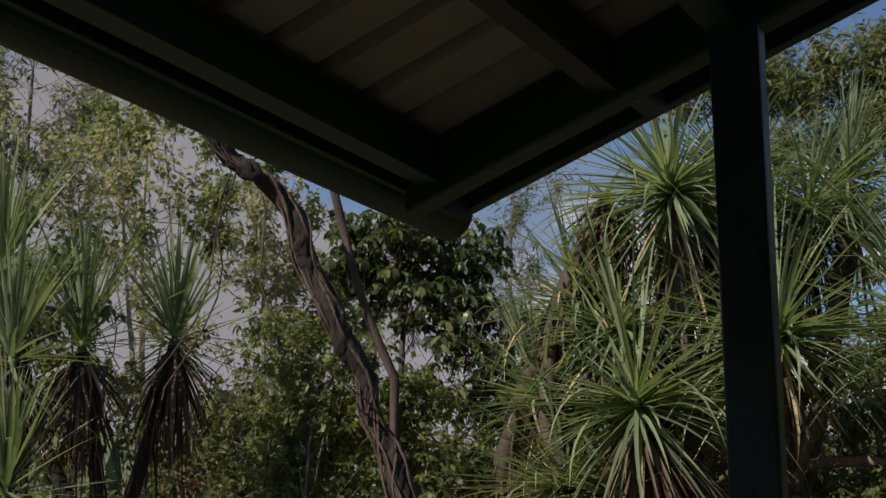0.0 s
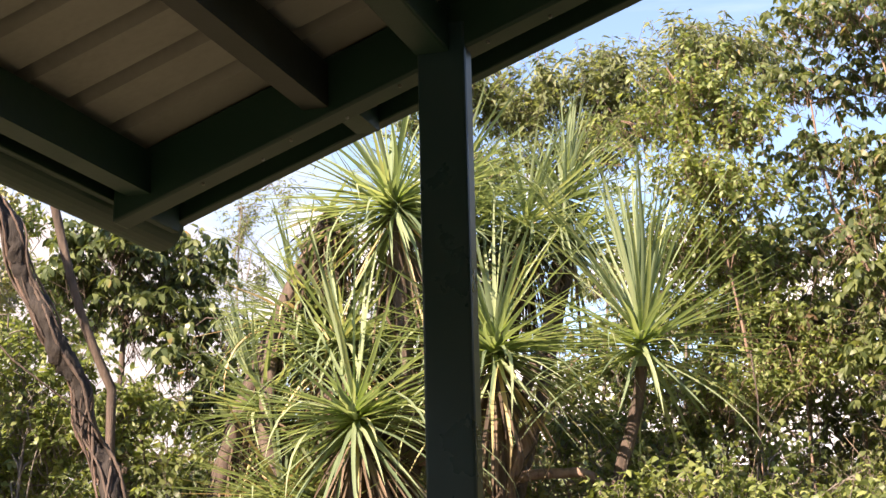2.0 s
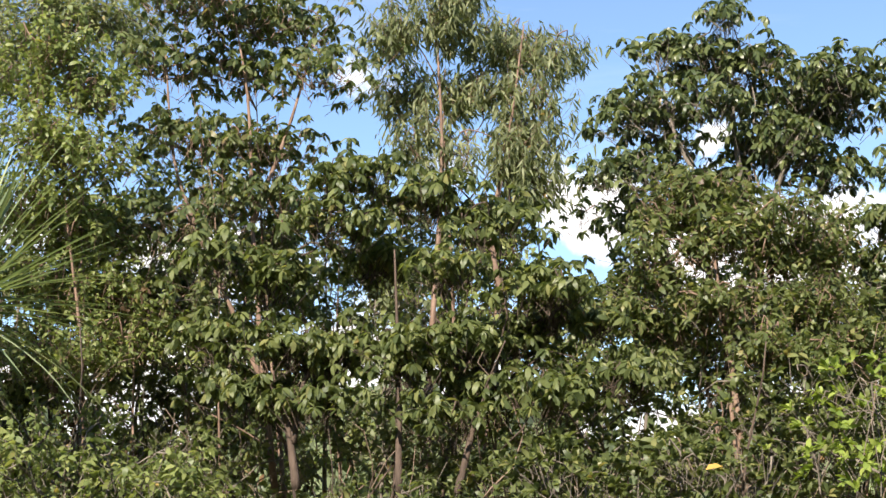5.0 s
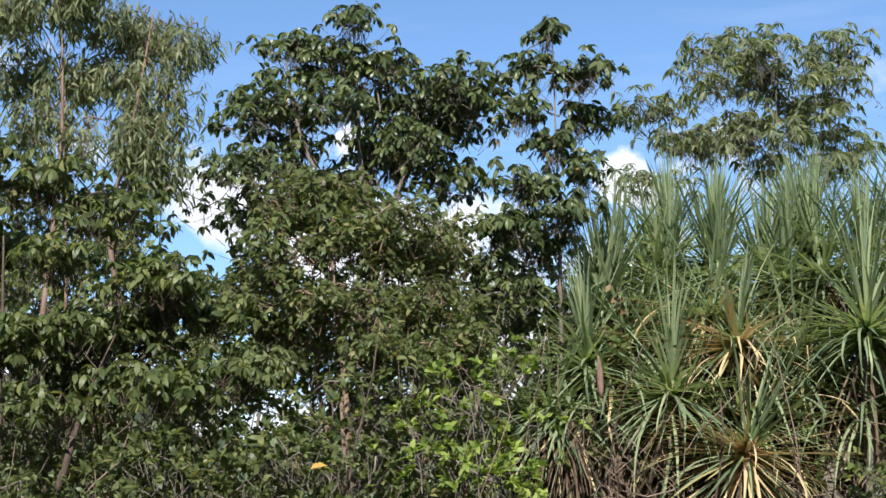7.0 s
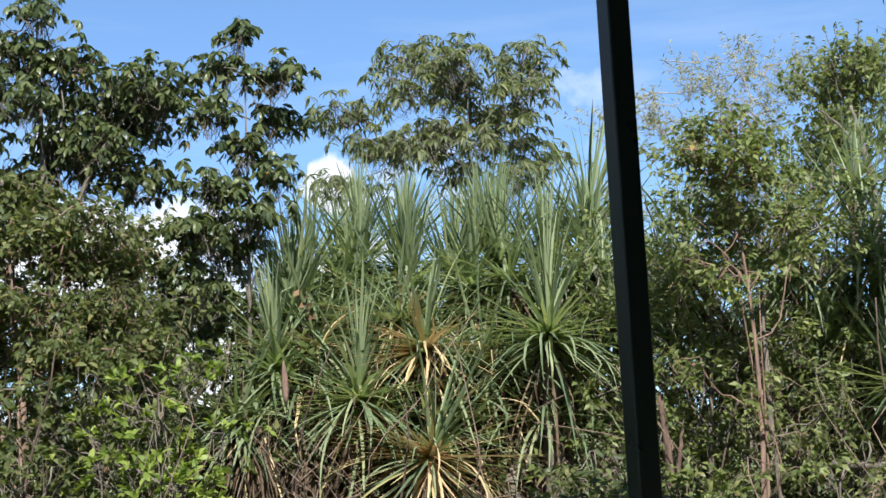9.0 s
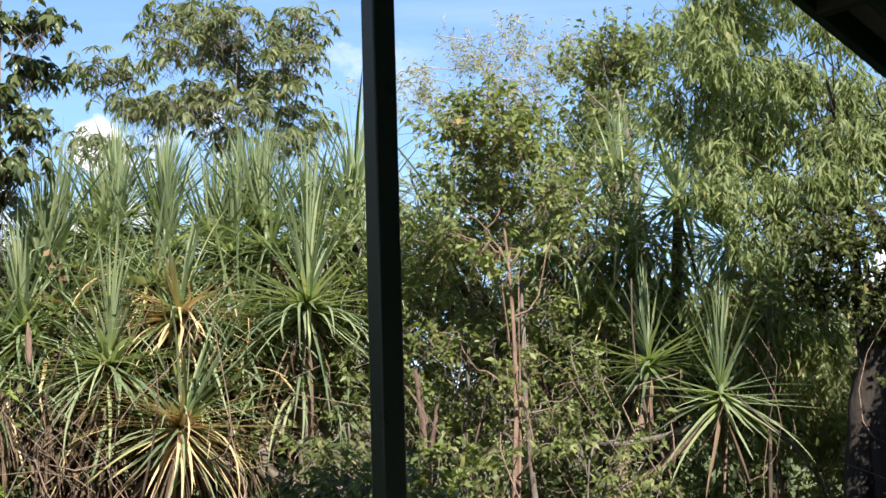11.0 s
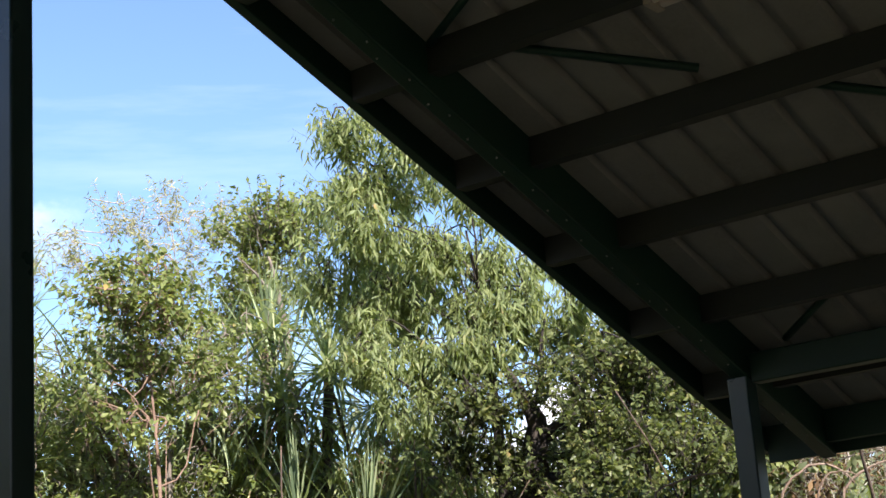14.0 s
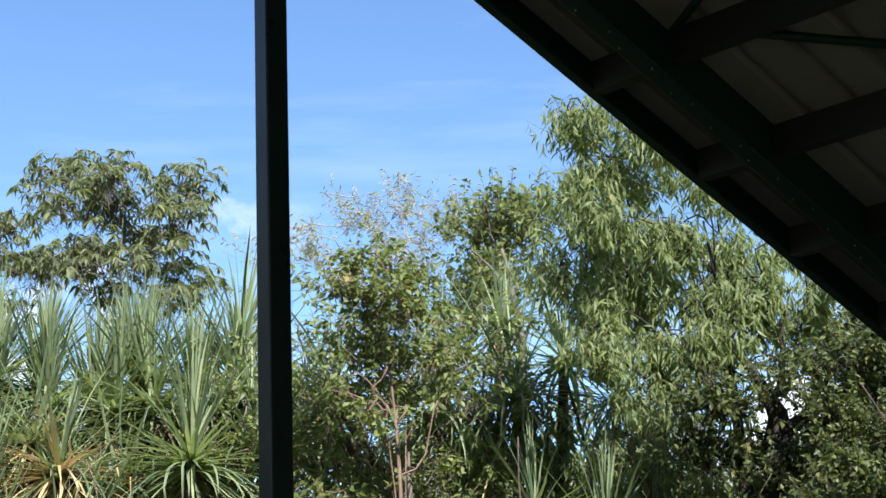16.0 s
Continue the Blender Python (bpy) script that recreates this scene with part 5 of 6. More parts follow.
tree("milkwood_tree", (6.91, 10.54, 0), (7.02, 10.47, 5.20), 0.045, [(6.74, 10.93, 5.54, 0.24, 0.35, 0.16, 10, 4), (6.84, 10.29, 5.32, 0.30, 0.35, 0.16, 12, 4), (7.52, 10.44, 5.48, 0.30, 0.35, 0.18, 13, 4), (6.44, 10.53, 5.12, 0.26, 0.35, 0.14, 10, 4), (7.14, 10.69, 5.25, 0.32, 0.35, 0.15, 13, 4), (7.24, 10.03, 5.09, 0.30, 0.35, 0.16, 12, 4), (6.31, 11.16, 5.08, 0.30, 0.35, 0.12, 10, 4), (6.60, 10.43, 4.80, 0.32, 0.35, 0.10, 10, 4)] + [(6.43, 11.10, 4.75, 0.36, 0.35, 0.13, 13, 4), (6.55, 10.46, 4.64, 0.28, 0.35, 0.11, 9, 4), (7.40, 10.52, 5.04, 0.32, 0.35, 0.12, 11, 4), (7.09, 10.13, 4.67, 0.32, 0.35, 0.14, 11, 4), (7.64, 10.36, 4.68, 0.28, 0.35, 0.14, 9, 4), (6.04, 10.74, 4.35, 0.30, 0.35, 0.12, 8, 4), (7.03, 10.75, 4.52, 0.30, 0.35, 0.14, 9, 4), (7.23, 10.03, 4.34, 0.34, 0.35, 0.13, 9, 4)], "umbrella", LEAF_GREY, BARK_GREY, "open tree with tiered umbrella whorls of long leaves", seed=28, size=0.56, lumps=0.95)
tree("sapling", (3.05, 9.2, 0), (2.92, 9.12, 3.6), 0.03, [(2.95, 9.15, 3.6, 0.5, 0.4, 0.3, 14, 6)], "shrub", LEAF_MID, BARK_PINK, "slender pink-barked sapling among dark leaves", seed=61, bend=0.03)
tree("sapling", (6.35, 6.64, 0), (6.22, 6.5, 3.6), 0.03, [(6.15, 6.5, 3.60, 0.34, 0.3, 0.26, 18, 9), (6.25, 6.55, 3.05, 0.50, 0.4, 0.36, 16, 7), (6.2, 6.5, 2.4, 0.45, 0.4, 0.3, 5, 6)], "slight", LEAF_LIGHT, BARK_PINK, "thin pink-barked sapling with small green leaves", seed=30, size=0.62, stems=2, bend=0.05)
tree("sapling", (7.8, 5.8, 0), (7.59, 5.73, 3.3), 0.022, [(7.85, 6.0, 3.8, 0.45, 0.4, 0.3, 12, 7)], "droop", LEAF_OLIVE, BARK_BROWN, "thin brown sapling beside the dark forked trunk", seed=62, bend=0.09, limb=0.008)
tree("gum_tree", (10.9, 4.9, 0), (10.7, 4.8, 4.0), 0.08, [(10.5, 4.7, 3.2, 0.9, 0.9, 0.8, 44, 10)], "droop", LEAF_LIGHT, BARK_PINK, "light green drooping tree beside the shelter", seed=33)
tree("broadleaf_tree", (-4.6, 8.8, 0), (-4.6, 8.6, 3.9), 0.06, [(-4.55, 8.6, 3.55, 0.55, 0.5, 0.5, 34, 11), (-4.0, 8.6, 2.9, 0.5, 0.45, 0.4, 20, 10)], "bigwhorl", LEAF_DARK, BARK_BROWN, "dark broad-leaved tree against bright sky", seed=34, size=0.7)
tree("paperbark_tree", (-8.6, 11.2, 0), (-8.3, 10.7, 6.0), 0.09, [(-8.3, 10.6, 5.2, 1.6, 1.0, 1.0, 40, 9), (-6.6, 11.0, 4.2, 0.9, 0.8, 0.7, 18, 8)], "small", LEAF_LIGHT, BARK_DEAD, "pale light-green tree thinly leaved against cloud", seed=35, size=1.3)
for px, py, pz, ps in ((-8.4, 8.4, 5.3, 51), (-7.6, 9.4, 5.1, 52), (-7.0, 10.4, 4.9, 53), (-9.6, 9.4, 6.0, 54)):
    tree("paperbark_tree", (px, py + 0.2, 0), (px, py, pz), 0.05, [(px, py, pz - 0.5, 0.7, 0.6, 0.75, 19, 7), (px + 0.2, py, pz - 1.7, 0.7, 0.6, 0.7, 13, 7)], "small", LEAF_PALE, BARK_DEAD, "pale thin-leaved tree against white cloud", seed=ps, size=1.05, lumps=1.3)
tree("paperbark_tree", (-10.4, 11.8, 0), (-10.2, 11.3, 7.2), 0.09, [(-10.2, 11.3, 6.4, 1.4, 1.0, 1.0, 28, 9)], "feather", LEAF_GREY, BARK_GREY, "sparse grey-green tree against the sky", seed=36, size=1.5)

tree("dry_shrub", (9.6, 4.05, 0), (9.55, 4.0, 2.65), 0.022, [(9.6, 4.0, 2.6, 0.7, 0.5, 0.3, 30, 3), (9.6, 4.1, 1.9, 0.7, 0.5, 0.5, 16, 3)], "feather", LITTER, BARK_DEAD, "dry twiggy shrub with sparse brown leaves", "shrub", 0.8, 90, 0.12, 1.1, "", 4)


def dead_wood(name, points, radii, bark, label, seed, forks=()):
    """A bare trunk or stub with broken ends, and its forks."""
    rng = np.random.default_rng(seed)
    pts = np.array(points, float)
    e = thing(name, pts[0], label, "dead wood")

    def run(p, r):
        p = np.array(p, float) - np.array(e.location)
        s = np.linspace(0, 1, 16)
        t = np.linspace(0, 1, len(p))
        path = np.stack([np.interp(s, t, p[:, k]) for k in range(3)], -1)
        for _ in range(2):
            path[1:-1] = (path[:-2] + 2 * path[1:-1] + path[2:]) / 4
        path += rng.normal(0, 0.004, (16, 3))
        return tube_arrays(path, np.interp(s, [0, 1], r), 8, 0.09, rng)
    tri_mesh("trunk", *run(pts, radii), bark, e)
    for f, r in forks:
        tri_mesh("branch", *run(f, r), bark, e)
    return e


dead_wood("dead_tree", [(9.55, 8.5, 0), (9.46, 8.48, 4.03), (9.36, 8.46, 4.4), (9.23, 8.43, 4.75)], (0.05, 0.011), BARK_GREY, "bleached grey dead tree with a forked top", 71, [([(9.36, 8.46, 4.4), (9.2, 8.55, 4.62), (9.05, 8.6, 4.75)], (0.014, 0.006))])
dead_wood("broken_tree", [(5.95, 6.85, 0), (5.93, 6.83, 1.58), (5.86, 6.83, 2.28)], (0.036, 0.016), BARK_VINE, "broken pinkish-brown trunk with peeling bark", 72, [([(5.93, 6.83, 1.7), (5.98, 6.8, 2.1)], (0.02, 0.008))])
dead_wood("tree_stump", [(-2.1, 7.85, 0), (-2.05, 7.8, 1.9), (-1.95, 7.8, 2.15), (-1.82, 7.82, 2.42)], (0.07, 0.04), BARK_PINK, "knobbly pinkish stump with a sawn-off branch", 73, [([(-2.02, 7.8, 2.05), (-2.25, 7.7, 2.2), (-2.5, 7.6, 2.2)], (0.045, 0.03)), ([(-1.95, 7.8, 2.1), (-1.6, 7.85, 2.12), (-1.45, 7.85, 2.02)], (0.03, 0.02))])
dead_wood("dry_branch", [(6.96, 3.99, 0.00), (6.77, 3.82, 1.35), (6.57, 3.65, 2.17), (6.63, 3.56, 2.20), (6.69, 3.45, 2.23), (6.76, 3.31, 2.22)], (0.008, 0.003), BARK_TAN, "arching dry tan branch in the thicket beside the shelter", 91)
dead_wood("dry_branch", [(8.36, 3.91, 0.00), (8.13, 3.81, 1.35), (7.91, 3.71, 2.21), (7.96, 3.60, 2.32), (8.01, 3.48, 2.36), (8.05, 3.40, 2.34), (8.08, 3.34, 2.24)], (0.009, 0.004), BARK_TAN, "arching dry tan branch in the thicket beside the shelter", 92)
dead_wood("dry_branch", [(8.86, 3.79, 0.00), (8.63, 3.69, 1.35), (8.40, 3.59, 2.24), (8.46, 3.45, 2.34), (8.51, 3.33, 2.38), (8.59, 3.14, 2.41)], (0.01, 0.005), BARK_TAN, "arching dry tan branch in the thicket beside the shelter", 93)
dead_wood("dry_branch", [(8.38, 3.65, 0.00), (8.14, 3.57, 1.35), (7.90, 3.49, 2.19), (7.93, 3.42, 2.29), (7.96, 3.35, 2.30), (7.99, 3.28, 2.27)], (0.007, 0.003), BARK_TAN, "arching dry tan branch in the thicket beside the shelter", 94)


def yellow_leaf():
    """One dead yellow leaf caught on the shrubs."""
    v, t = blades(BROAD, np.zeros((1, 3)), np.array([(0.9, -0.2, 0.35)]), [0.085], [0.035], np.random.default_rng(3), 0.2)
    e = tri_mesh("yellow_leaf", v + np.array((2.32, 7.45, 1.89)), t, LEAF_GOLD, None)
    tagged(e, "single yellow-orange dead leaf caught on a shrub", "leaf")


yellow_leaf()


def liana_tree():
    """A leaning dark trunk wound with ropes of vine, and a thinner one beside it."""
    rng = np.random.default_rng(77)
    foot = np.array((-3.45, 7.0, 0.0))
    e = thing("liana_tree", foot, "leaning dark trunk wound with ropes of woody vine", "tree")
    pts = np.array([(-3.4, 7.0, -0.1), (-3.5, 6.95, 1.0), (-3.66, 6.85, 1.95), (-3.86, 6.80, 2.45), (-3.98, 6.64, 2.92), (-4.20, 6.48, 3.46), (-4.40, 6.27, 3.69), (-4.75, 6.0, 4.3), (-5.0, 5.7, 5.4)]) - foot
    t = np.linspace(0, 1, len(pts))
    s = np.linspace(0, 1, 170)
    path = np.stack([np.interp(s, t, pts[:, k]) for k in range(3)], -1)
    for _ in range(40):
        path[1:-1] = (path[:-2] + 2 * path[1:-1] + path[2:]) / 4
    path += 0.022 * np.stack([np.sin(s * 31 + 1), np.sin(s * 23), 0 * s], -1) + 0.012 * np.stack([np.sin(s * 67), np.sin(s * 59 + 2), 0 * s], -1)
    girth = np.linspace(0.054, 0.036, 170) * (1 + 0.12 * np.sin(s * 47) + 0.10 * np.sin(s * 101 + 1))
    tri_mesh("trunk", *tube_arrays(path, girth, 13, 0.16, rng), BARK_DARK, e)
    for k in range(13):
        a = s * rng.uniform(2, 11) + rng.uniform(0, 6.28) + 1.2 * np.sin(s * rng.uniform(8, 20))
        off = np.stack([np.cos(a), np.sin(a), 0 * a], -1) * (np.linspace(0.056, 0.042, 170) * (1.1 + 0.3 * np.sin(s * rng.uniform(10, 30) + k)))[:, None]
        r = rng.uniform(0.003, 0.010)
        tri_mesh("vine", *tube_arrays(path + off, np.full(170, r), 6, 0.2, rng), (BARK_BROWN, BARK_VINE, BARK_BROWN)[k % 3], e)
    p2 = np.vstack([wander(np.array((-3.88, 7.3, -0.1)) - foot, np.array((-3.92, 7.2, 2.5)) - foot, 14, 0.03, rng), wander(np.array((-3.92, 7.2, 2.6)) - foot, np.array((-4.25, 6.8, 4.2)) - foot, 10, 0.03, rng)])
    tri_mesh("stem", *tube_arrays(p2, np.linspace(0.032, 0.020, 24), 8, 0.06, rng), BARK_BROWN, e)
    for k in range(4):
        i = int(rng.integers(34, 150))
        q = path[i] + np.array((*rng.normal(0, 0.35, 2), -rng.uniform(0.5, 1.6)))
        tri_mesh("vine", *tube_arrays(wander(path[i], q, 10, 0.12, rng, 0.1), np.full(10, rng.uniform(0.003, 0.006)), 5), BARK_BROWN, e)
    return e


liana_tree()


# ---- thickets below ----
# understorey shrubs by place: x, y, height, spread, style, colour, size
SHRUBS_UNDER_GUTTER = [
    (-6.3, 7.6, 2.3, 0.8, "small", LEAF_MID, 1.2), (-5.6, 7.9, 2.2, 0.8, "small", LEAF_GREY, 1.2), (-5.6, 9.0, 3.1, 0.7, "small", LEAF_LIGHT, 1.4),
    (-4.8, 7.6, 2.1, 0.7, "small", LEAF_MID, 1.2), (-4.6, 9.2, 3.1, 0.6, "shrub", LEAF_LIGHT, 1.0), (-4.3, 8.0, 2.5, 0.7, "shrub", LEAF_MID, 0.9),
    (-3.9, 7.7, 2.1, 0.6, "shrub", LEAF_LIGHT, 0.9), (-3.7, 8.1, 2.5, 0.6, "shrub", LEAF_LIGHT, 0.8),
]
SHRUBS_BY_POST = [
    (-3.2, 8.6, 2.9, 0.7, "small", LEAF_MID, 1.2), (-2.9, 9.6, 3.3, 0.6, "shrub", LEAF_MID, 1.0), (-2.6, 9.2, 3.0, 0.8, "small", LEAF_GREY, 1.3),
    (-2.2, 10.0, 3.3, 0.6, "shrub", LEAF_GREY, 1.0), (-1.8, 9.3, 2.8, 0.7, "small", LEAF_MID, 1.3), (-1.5, 10.2, 3.4, 0.6, "shrub", LEAF_MID, 1.0),
    (-1.0, 8.8, 2.5, 0.7, "small", LEAF_LIGHT, 1.2), (-0.85, 10.3, 3.4, 0.6, "shrub", LEAF_GREY, 1.0), (-0.6, 8.6, 2.1, 0.6, "shrub", LEAF_MID, 0.9),
    (-0.3, 8.2, 1.95, 0.4, "shrub", LEAF_MID, 0.9), (-0.2, 10.4, 3.2, 0.6, "shrub", LEAF_MID, 1.0),
]
SHRUBS_MIDDLE = [
    (-0.40, 7.60, 2.15, 0.4, "shrub", LEAF_LIGHT, 0.8), (-0.90, 7.50, 2.2, 0.4, "shrub", LEAF_LIGHT, 0.8), (-1.40, 7.6, 2.2, 0.4, "shrub", LEAF_LIGHT, 0.8), (-1.85, 7.7, 2.1, 0.4, "slight", LEAF_LIGHT, 0.85),
    (0.1, 9.6, 2.4, 0.8, "small", LEAF_MID, 1.2), (0.4, 8.3, 1.85, 0.4, "shrub", LEAF_MID, 0.85), (0.9, 9.4, 2.4, 0.8, "small", LEAF_GREY, 1.2),
    (1.1, 8.3, 1.9, 0.4, "shrub", LEAF_MID, 0.9), (1.7, 8.9, 2.5, 0.7, "shrub", LEAF_MID, 0.9), (1.8, 8.0, 2.1, 0.5, "upwhorl", LEAF_MID, 0.85),
    (2.2, 8.9, 2.8, 0.7, "shrub", LEAF_MID, 0.95), (2.5, 7.9, 2.1, 0.5, "upwhorl", LEAF_MID, 0.85), (2.8, 9.0, 3.1, 0.8, "shrub", LEAF_MID, 0.95),
]
SHRUBS_BY_SCREW_PINES = [
    (3.1, 8.3, 2.5, 0.6, "upwhorl", LEAF_MID, 0.85), (3.4, 7.95, 2.6, 0.4, "upwhorl", LEAF_YELLOW, 0.85), (3.6, 8.9, 3.2, 0.7, "shrub", LEAF_MID, 0.95),
    (4.4, 9.6, 3.3, 0.8, "shrub", LEAF_GREY, 0.9), (4.9, 5.9, 1.9, 0.5, "shrub", LEAF_MID, 0.9), (5.4, 9.2, 3.2, 0.8, "small", LEAF_YELLOW, 1.2),
    (5.6, 6.8, 2.0, 0.6, "shrub", LEAF_MID, 0.85), (5.75, 6.35, 1.75, 0.4, "upwhorl", LEAF_LIGHT, 0.8), (6.3, 6.0, 1.95, 0.4, "shrub", LEAF_LIGHT, 0.8),
]
SHRUBS_PAST_RIDGE = [
    (6.4, 8.6, 3.4, 0.8, "small", LEAF_MID, 1.3), (6.9, 6.1, 1.8, 0.35, "shrub", LEAF_LIGHT, 0.8), (7.3, 8.3, 2.9, 0.7, "small", LEAF_MID, 1.3),
    (7.3, 8.2, 3.4, 0.8, "small", LEAF_GREY, 1.3), (8.0, 7.6, 2.3, 0.6, "shrub", LEAF_MID, 0.85), (8.3, 8.4, 3.6, 0.9, "small", LEAF_MID, 1.4),
    (9.0, 7.2, 3.0, 0.6, "shrub", LEAF_MID, 0.95), (9.2, 5.6, 2.1, 0.7, "small", LEAF_DARK, 1.0), (9.4, 6.7, 3.3, 0.7, "shrub", LEAF_MID, 1.0),
    (9.9, 5.9, 3.1, 0.7, "shrub", LEAF_GREY, 1.0), (10.3, 3.8, 2.2, 0.8, "small", LEAF_LIGHT, 1.3), (10.3, 6.8, 3.5, 0.8, "small", LEAF_MID, 1.4),
    (10.6, 4.9, 2.2, 0.8, "small", LEAF_MID, 1.0),
]
for i, (x, y, h, sp, style, lm, sz) in enumerate(SHRUBS_UNDER_GUTTER + SHRUBS_BY_POST + SHRUBS_MIDDLE + SHRUBS_BY_SCREW_PINES + SHRUBS_PAST_RIDGE):
    if style == "shrub" and y > 8.5:
        style = "slight"
    tree("shrub", (x, y + 0.1, 0), (x, y, h * 0.9), 0.022, [(x, y, h * 0.78, sp, sp * 0.8, h * 0.26, 18, 7), (x, y, h * 0.38, sp, sp * 0.8, h * 0.28, 3, 4)], style, lm, BARK_GREY, "leafy understorey shrub with thin tangled stems", "shrub", sz * 0.82, 100 + i, 0.1, 1.1, "understorey shrubs", 5)


def wall_height(az):
    """How high, in degrees seen from the shelter, the unbroken foliage rises by heading."""
    return np.interp(np.degrees(az), [-60, -40, -33, -24, -22, -9, -6, 8, 14, 22, 27, 29, 37, 40, 47, 51, 53, 61, 64, 80],
                     [13, 12.5, 8, 8, 10, 12, 15, 15, 12.5, 13, 12, 10.5, 10.5, 11.5, 12, 11, 8, 8, 10, 10])


# slim trees that close the wood behind the shelter's second bay: heading, height in degrees, distance
for i, (ha, he, hd) in enumerate(((-9.6, 14, 10.9), (-7.6, 15, 10.6), (-5.4, 14.5, 11.0), (-2.8, 14.5, 11.2), (0.2, 14, 11.0), (3.2, 14.5, 11.3), (6.4, 14, 11.0), (12.5, 10.5, 10.8), (17, 10.5, 10.9), (21.5, 10.5, 11.0), (26, 11.5, 11.0), (29, 11, 11.4), (33, 11, 11.6), (39.5, 13.2, 9.7), (42, 14, 9.9), (44.5, 14.3, 9.7), (47, 14, 10.3))):
    ha = radians(ha)
    fx, fy, fh = hd * math.sin(ha), hd * math.cos(ha), 1.45 + hd * math.tan(radians(he))
    tree("sapling", (fx, fy, 0), (fx, fy, fh * 0.95), 0.03, [(fx, fy, fh * 0.84, 0.55, 0.5, fh * 0.15, 19, 7), (fx, fy, fh * 0.6, 0.6, 0.5, fh * 0.15, 15, 7)], "slight" if ha > 0.66 else ("whorl", "slight")[i % 2], LEAF_LIGHT if ha > 0.66 else (LEAF_GREY, LEAF_MID, LEAF_LIGHT)[i % 3], BARK_GREY, "slim understorey tree with a leafy crown", "tree", 0.62 if ha > 0.66 else 0.74, 500 + i, 0.08, 1.1, "understorey trees")


FILL_STYLES = [("slight", LEAF_MID, 0.8), ("small", LEAF_GREY, 1.15), ("whorl", LEAF_OLD, 0.72), ("small", LEAF_MID, 1.15), ("slight", LEAF_LIGHT, 0.8), ("small", LEAF_LIGHT, 1.1)]
_r = np.random.default_rng(41)
for i in range(44):
    fa = radians(-54 + i * 2.75 + _r.uniform(-1.2, 1.2))
    fd = _r.uniform(9.9, 12.6) + (0.8 if 40 < math.degrees(fa) < 54 else 0)
    fh = 1.45 + fd * math.tan(radians(float(wall_height(fa)) * _r.uniform(0.85, 1.08)))
    fx, fy = fd * math.sin(fa), fd * math.cos(fa)
    st_, lm_, sz_ = FILL_STYLES[int(_r.integers(0, len(FILL_STYLES)))]
    if fa > radians(46):
        st_, lm_, sz_ = "droop", (LEAF_GREY, LEAF_LIGHT)[i % 2], 1.1
    tree("sapling", (fx, fy, 0), (fx + _r.normal(0, 0.15), fy, fh * 0.95), _r.uniform(0.018, 0.034),
         [(fx, fy, fh * 0.8, 0.7, 0.55, fh * 0.19, 18, 6), (fx, fy, fh * 0.47, 0.6, 0.5, fh * 0.22, 6, 6)], st_, lm_, (BARK_PINK, BARK_GREY, BARK_BROWN)[i % 3],
         "slim understorey tree with a leafy crown", "tree", sz_, 300 + i, 0.1, 1.2, "understorey trees")


def far_woods():
    """Leafy woodland behind everything, too far to tell trees apart."""
    rng = np.random.default_rng(9)
    n = 1900
    az = np.radians(rng.uniform(-62, 88, n))
    d = rng.uniform(13.5, 20, n)
    top = 1.45 + d * np.tan(np.radians(wall_height(az) * (0.72 + 0.12 * np.sin(az * 31) + 0.08 * np.sin(az * 73 + 1))))
    z = rng.uniform(0.25, 1, n) * top
    at = np.stack([d * np.sin(az), d * np.cos(az), z], -1)
    lf = sprays("small", at, sphere_dirs(n, rng) + (0, 0, 0.6), rng, 3.0)[0]
    tagged(tri_mesh("far_woods", *lf, LEAF_MID, None), "distant green woodland behind the trees", "woods", "", "stuff")


far_woods()


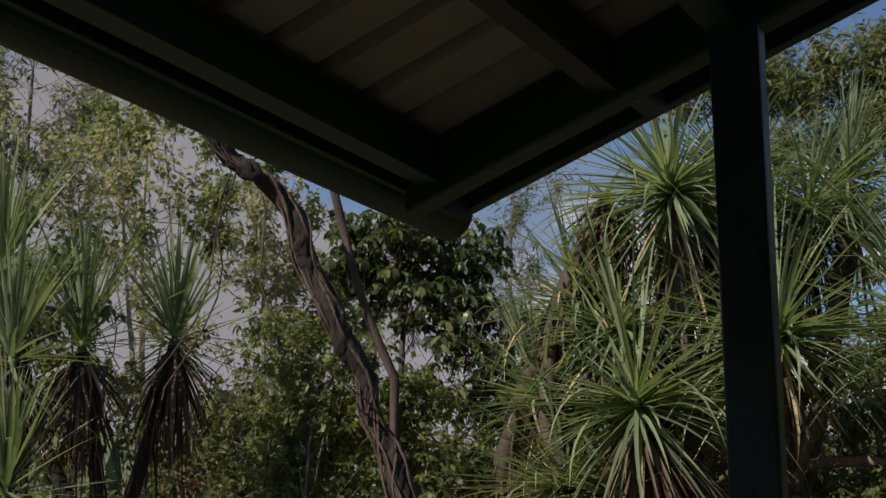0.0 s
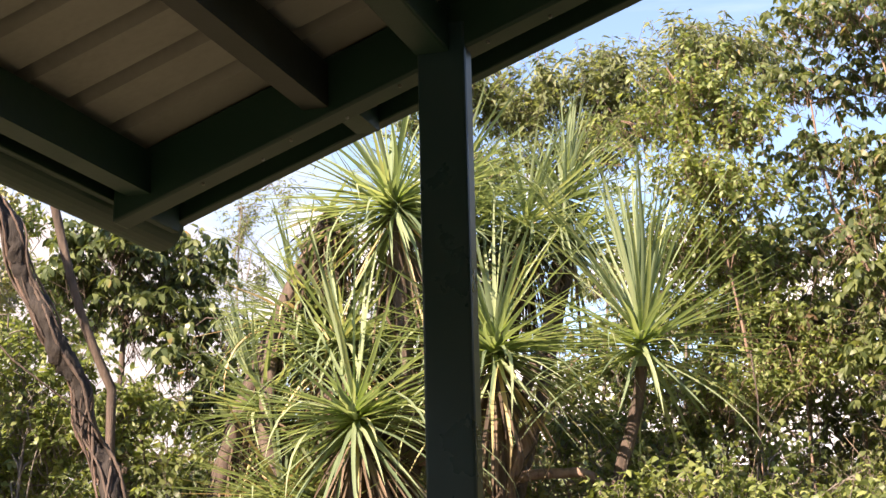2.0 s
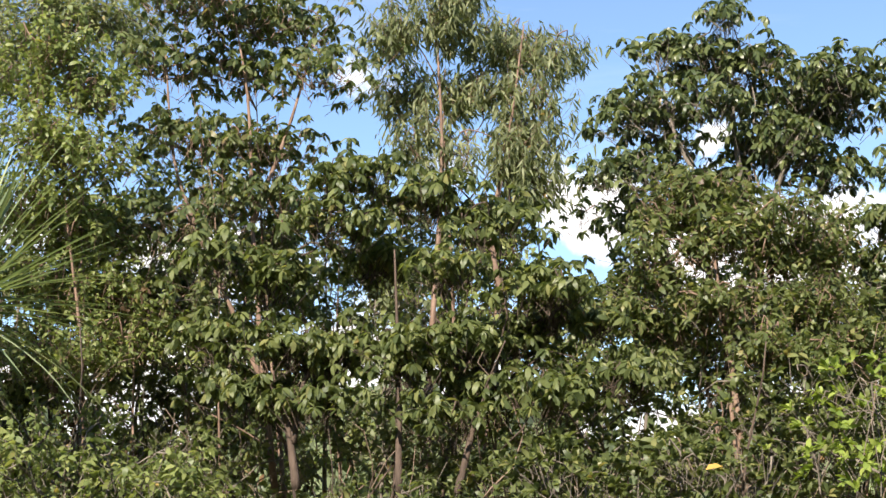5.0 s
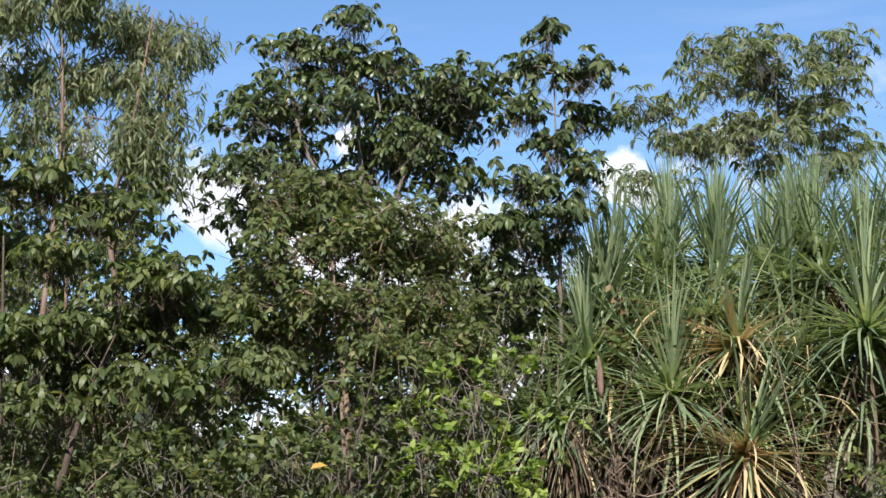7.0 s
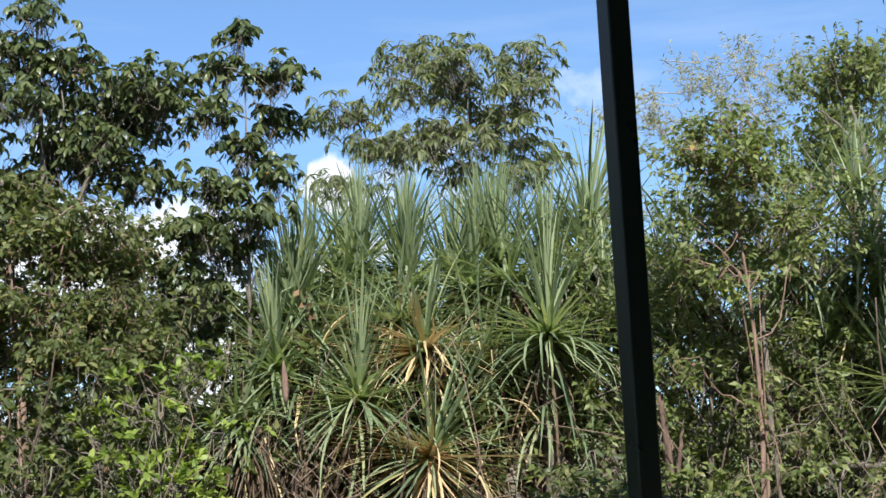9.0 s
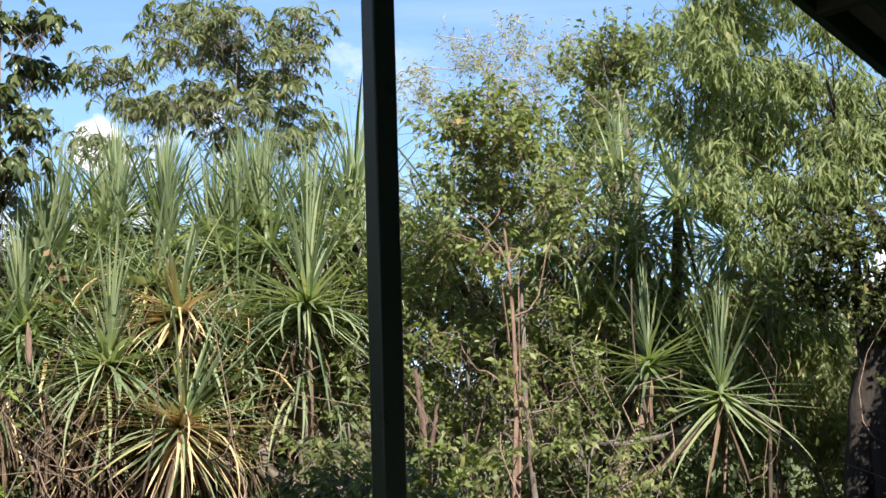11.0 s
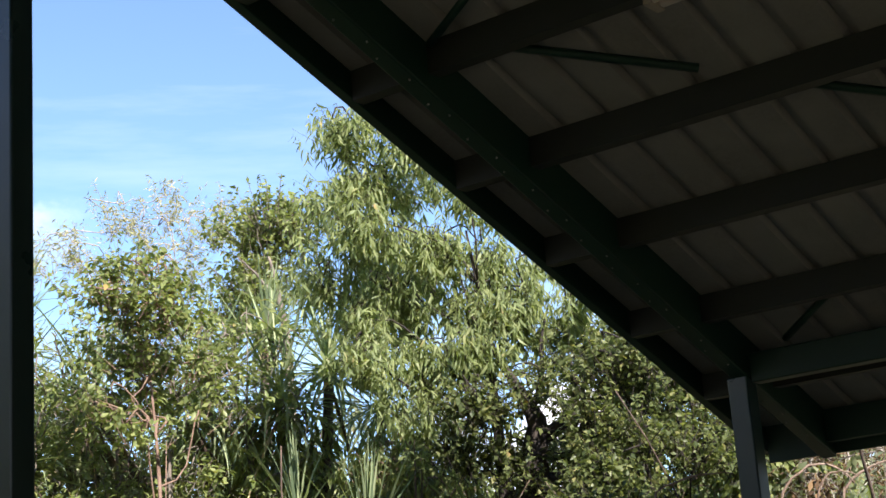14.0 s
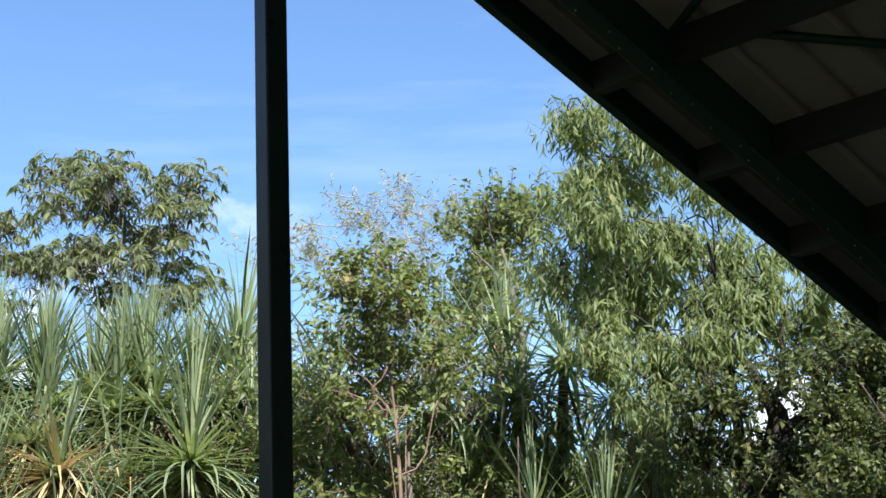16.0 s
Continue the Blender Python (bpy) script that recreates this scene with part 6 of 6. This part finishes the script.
def undergrowth():
    """A loose tangle of small leaves and thin stems filling the wood's edge."""
    rng = np.random.default_rng(19)
    for k, lm in enumerate((LEAF_MID, LEAF_GREY, LEAF_LIGHT, LITTER)):
        n = (2200, 1500, 900, 600)[k]
        az = np.radians(rng.uniform(-58, 78, n))
        d = rng.uniform(9.2, 11.5, n) + np.where((np.degrees(az) > 40) & (np.degrees(az) < 54) | (np.degrees(az) > -3) & (np.degrees(az) < 15), 1.1, 0)
        z = rng.uniform(0.42, 1, n) * (2.5 - 0.25 * ((np.degrees(az) > 52) & (np.degrees(az) < 62)) + 0.4 * np.sin(az * 23 + k) + 0.3 * np.sin(az * 57 + 2 * k))
        at = np.stack([d * np.sin(az), d * np.cos(az), z], -1)
        lf = sprays("small", at, sphere_dirs(n, rng) + (0, 0, 0.7), rng, 1.1)[0]
        tagged(tri_mesh("undergrowth", *lf, lm, None), ("dense tangled green undergrowth along the wood's edge", "grey-green small-leaved undergrowth", "light green leafy undergrowth", "dry brown leaves caught in the undergrowth")[k], "undergrowth", "", "stuff")
    stems = []
    for k in range(150):
        a, dd = np.radians(rng.uniform(-58, 78)), rng.uniform(8.9, 11.5)
        p = np.array((dd * np.sin(a), dd * np.cos(a), -0.05))
        q = p + np.array((*rng.normal(0, 0.5, 2), rng.uniform(1.4, 2.9)))
        stems.append(tube_arrays(wander(p, q, 12, 0.16, rng), np.linspace(rng.uniform(0.006, 0.02), 0.004, 12), 5))
    tagged(tri_mesh("undergrowth_stems", *join(stems), BARK_BROWN, None), "thin grey-brown stems of saplings and vines", "stems", "", "stuff")
    # pale dry twigs and vines tangled along the foot of the wood
    twigs = []
    for k in range(260):
        a, dd = np.radians(rng.uniform(-40, 62)), rng.uniform(8.5, 9.9)
        p = np.array((dd * np.sin(a), dd * np.cos(a), rng.uniform(1.0, 1.9)))
        q = p + np.array((*rng.normal(0, 0.35, 2), rng.uniform(0.1, 0.9)))
        twigs.append(tube_arrays(wander(p, q, 9, 0.14, rng), np.linspace(rng.uniform(0.0025, 0.006), 0.0018, 9), 4))
    tagged(tri_mesh("dry_twigs", *join(twigs), BARK_TAN, None), "tangled pale dry twigs and thin vines", "twigs", "", "stuff")


def wooded_rise():
    """Wooded ground all round, far behind the trees; its back part is unseen and added."""
    rng = np.random.default_rng(55)
    az = np.radians(np.linspace(-180, 180, 520))
    rows = []
    # added behind the camera: a taller stretch that keeps bright sky off the posts
    behind = np.clip((np.abs(np.degrees(az) - 12) - 85) / 25, 0, 1)
    for d, f in ((24.0, 0.0), (24.5, 0.45), (25.5, 0.8), (27.0, 1.0), (34.0, 0.9), (60.0, 0.2)):
        top = 4.4 + 3.6 * behind + 0.5 * np.sin(az * 17) + 0.35 * np.sin(az * 41 + 1) + rng.normal(0, 0.16, len(az))
        dd = d + rng.normal(0, 0.25, len(az))
        rows.append(np.stack([dd * np.sin(az), dd * np.cos(az), top * f - 0.2], -1))
    n = len(az)
    v = np.concatenate(rows)
    i, j = np.meshgrid(np.arange(len(rows) - 1), np.arange(n - 1), indexing="ij")
    a = (i * n + j).ravel()
    t = np.concatenate([np.stack([a, a + n, a + n + 1], -1), np.stack([a, a + n + 1, a + 1], -1)])
    tagged(tri_mesh("backdrop", v, t, WOODS, None, "", False), "low wooded rise far behind the trees, with an added unseen back that dims reflections", "woods", "", "structure")


wooded_rise()

undergrowth()
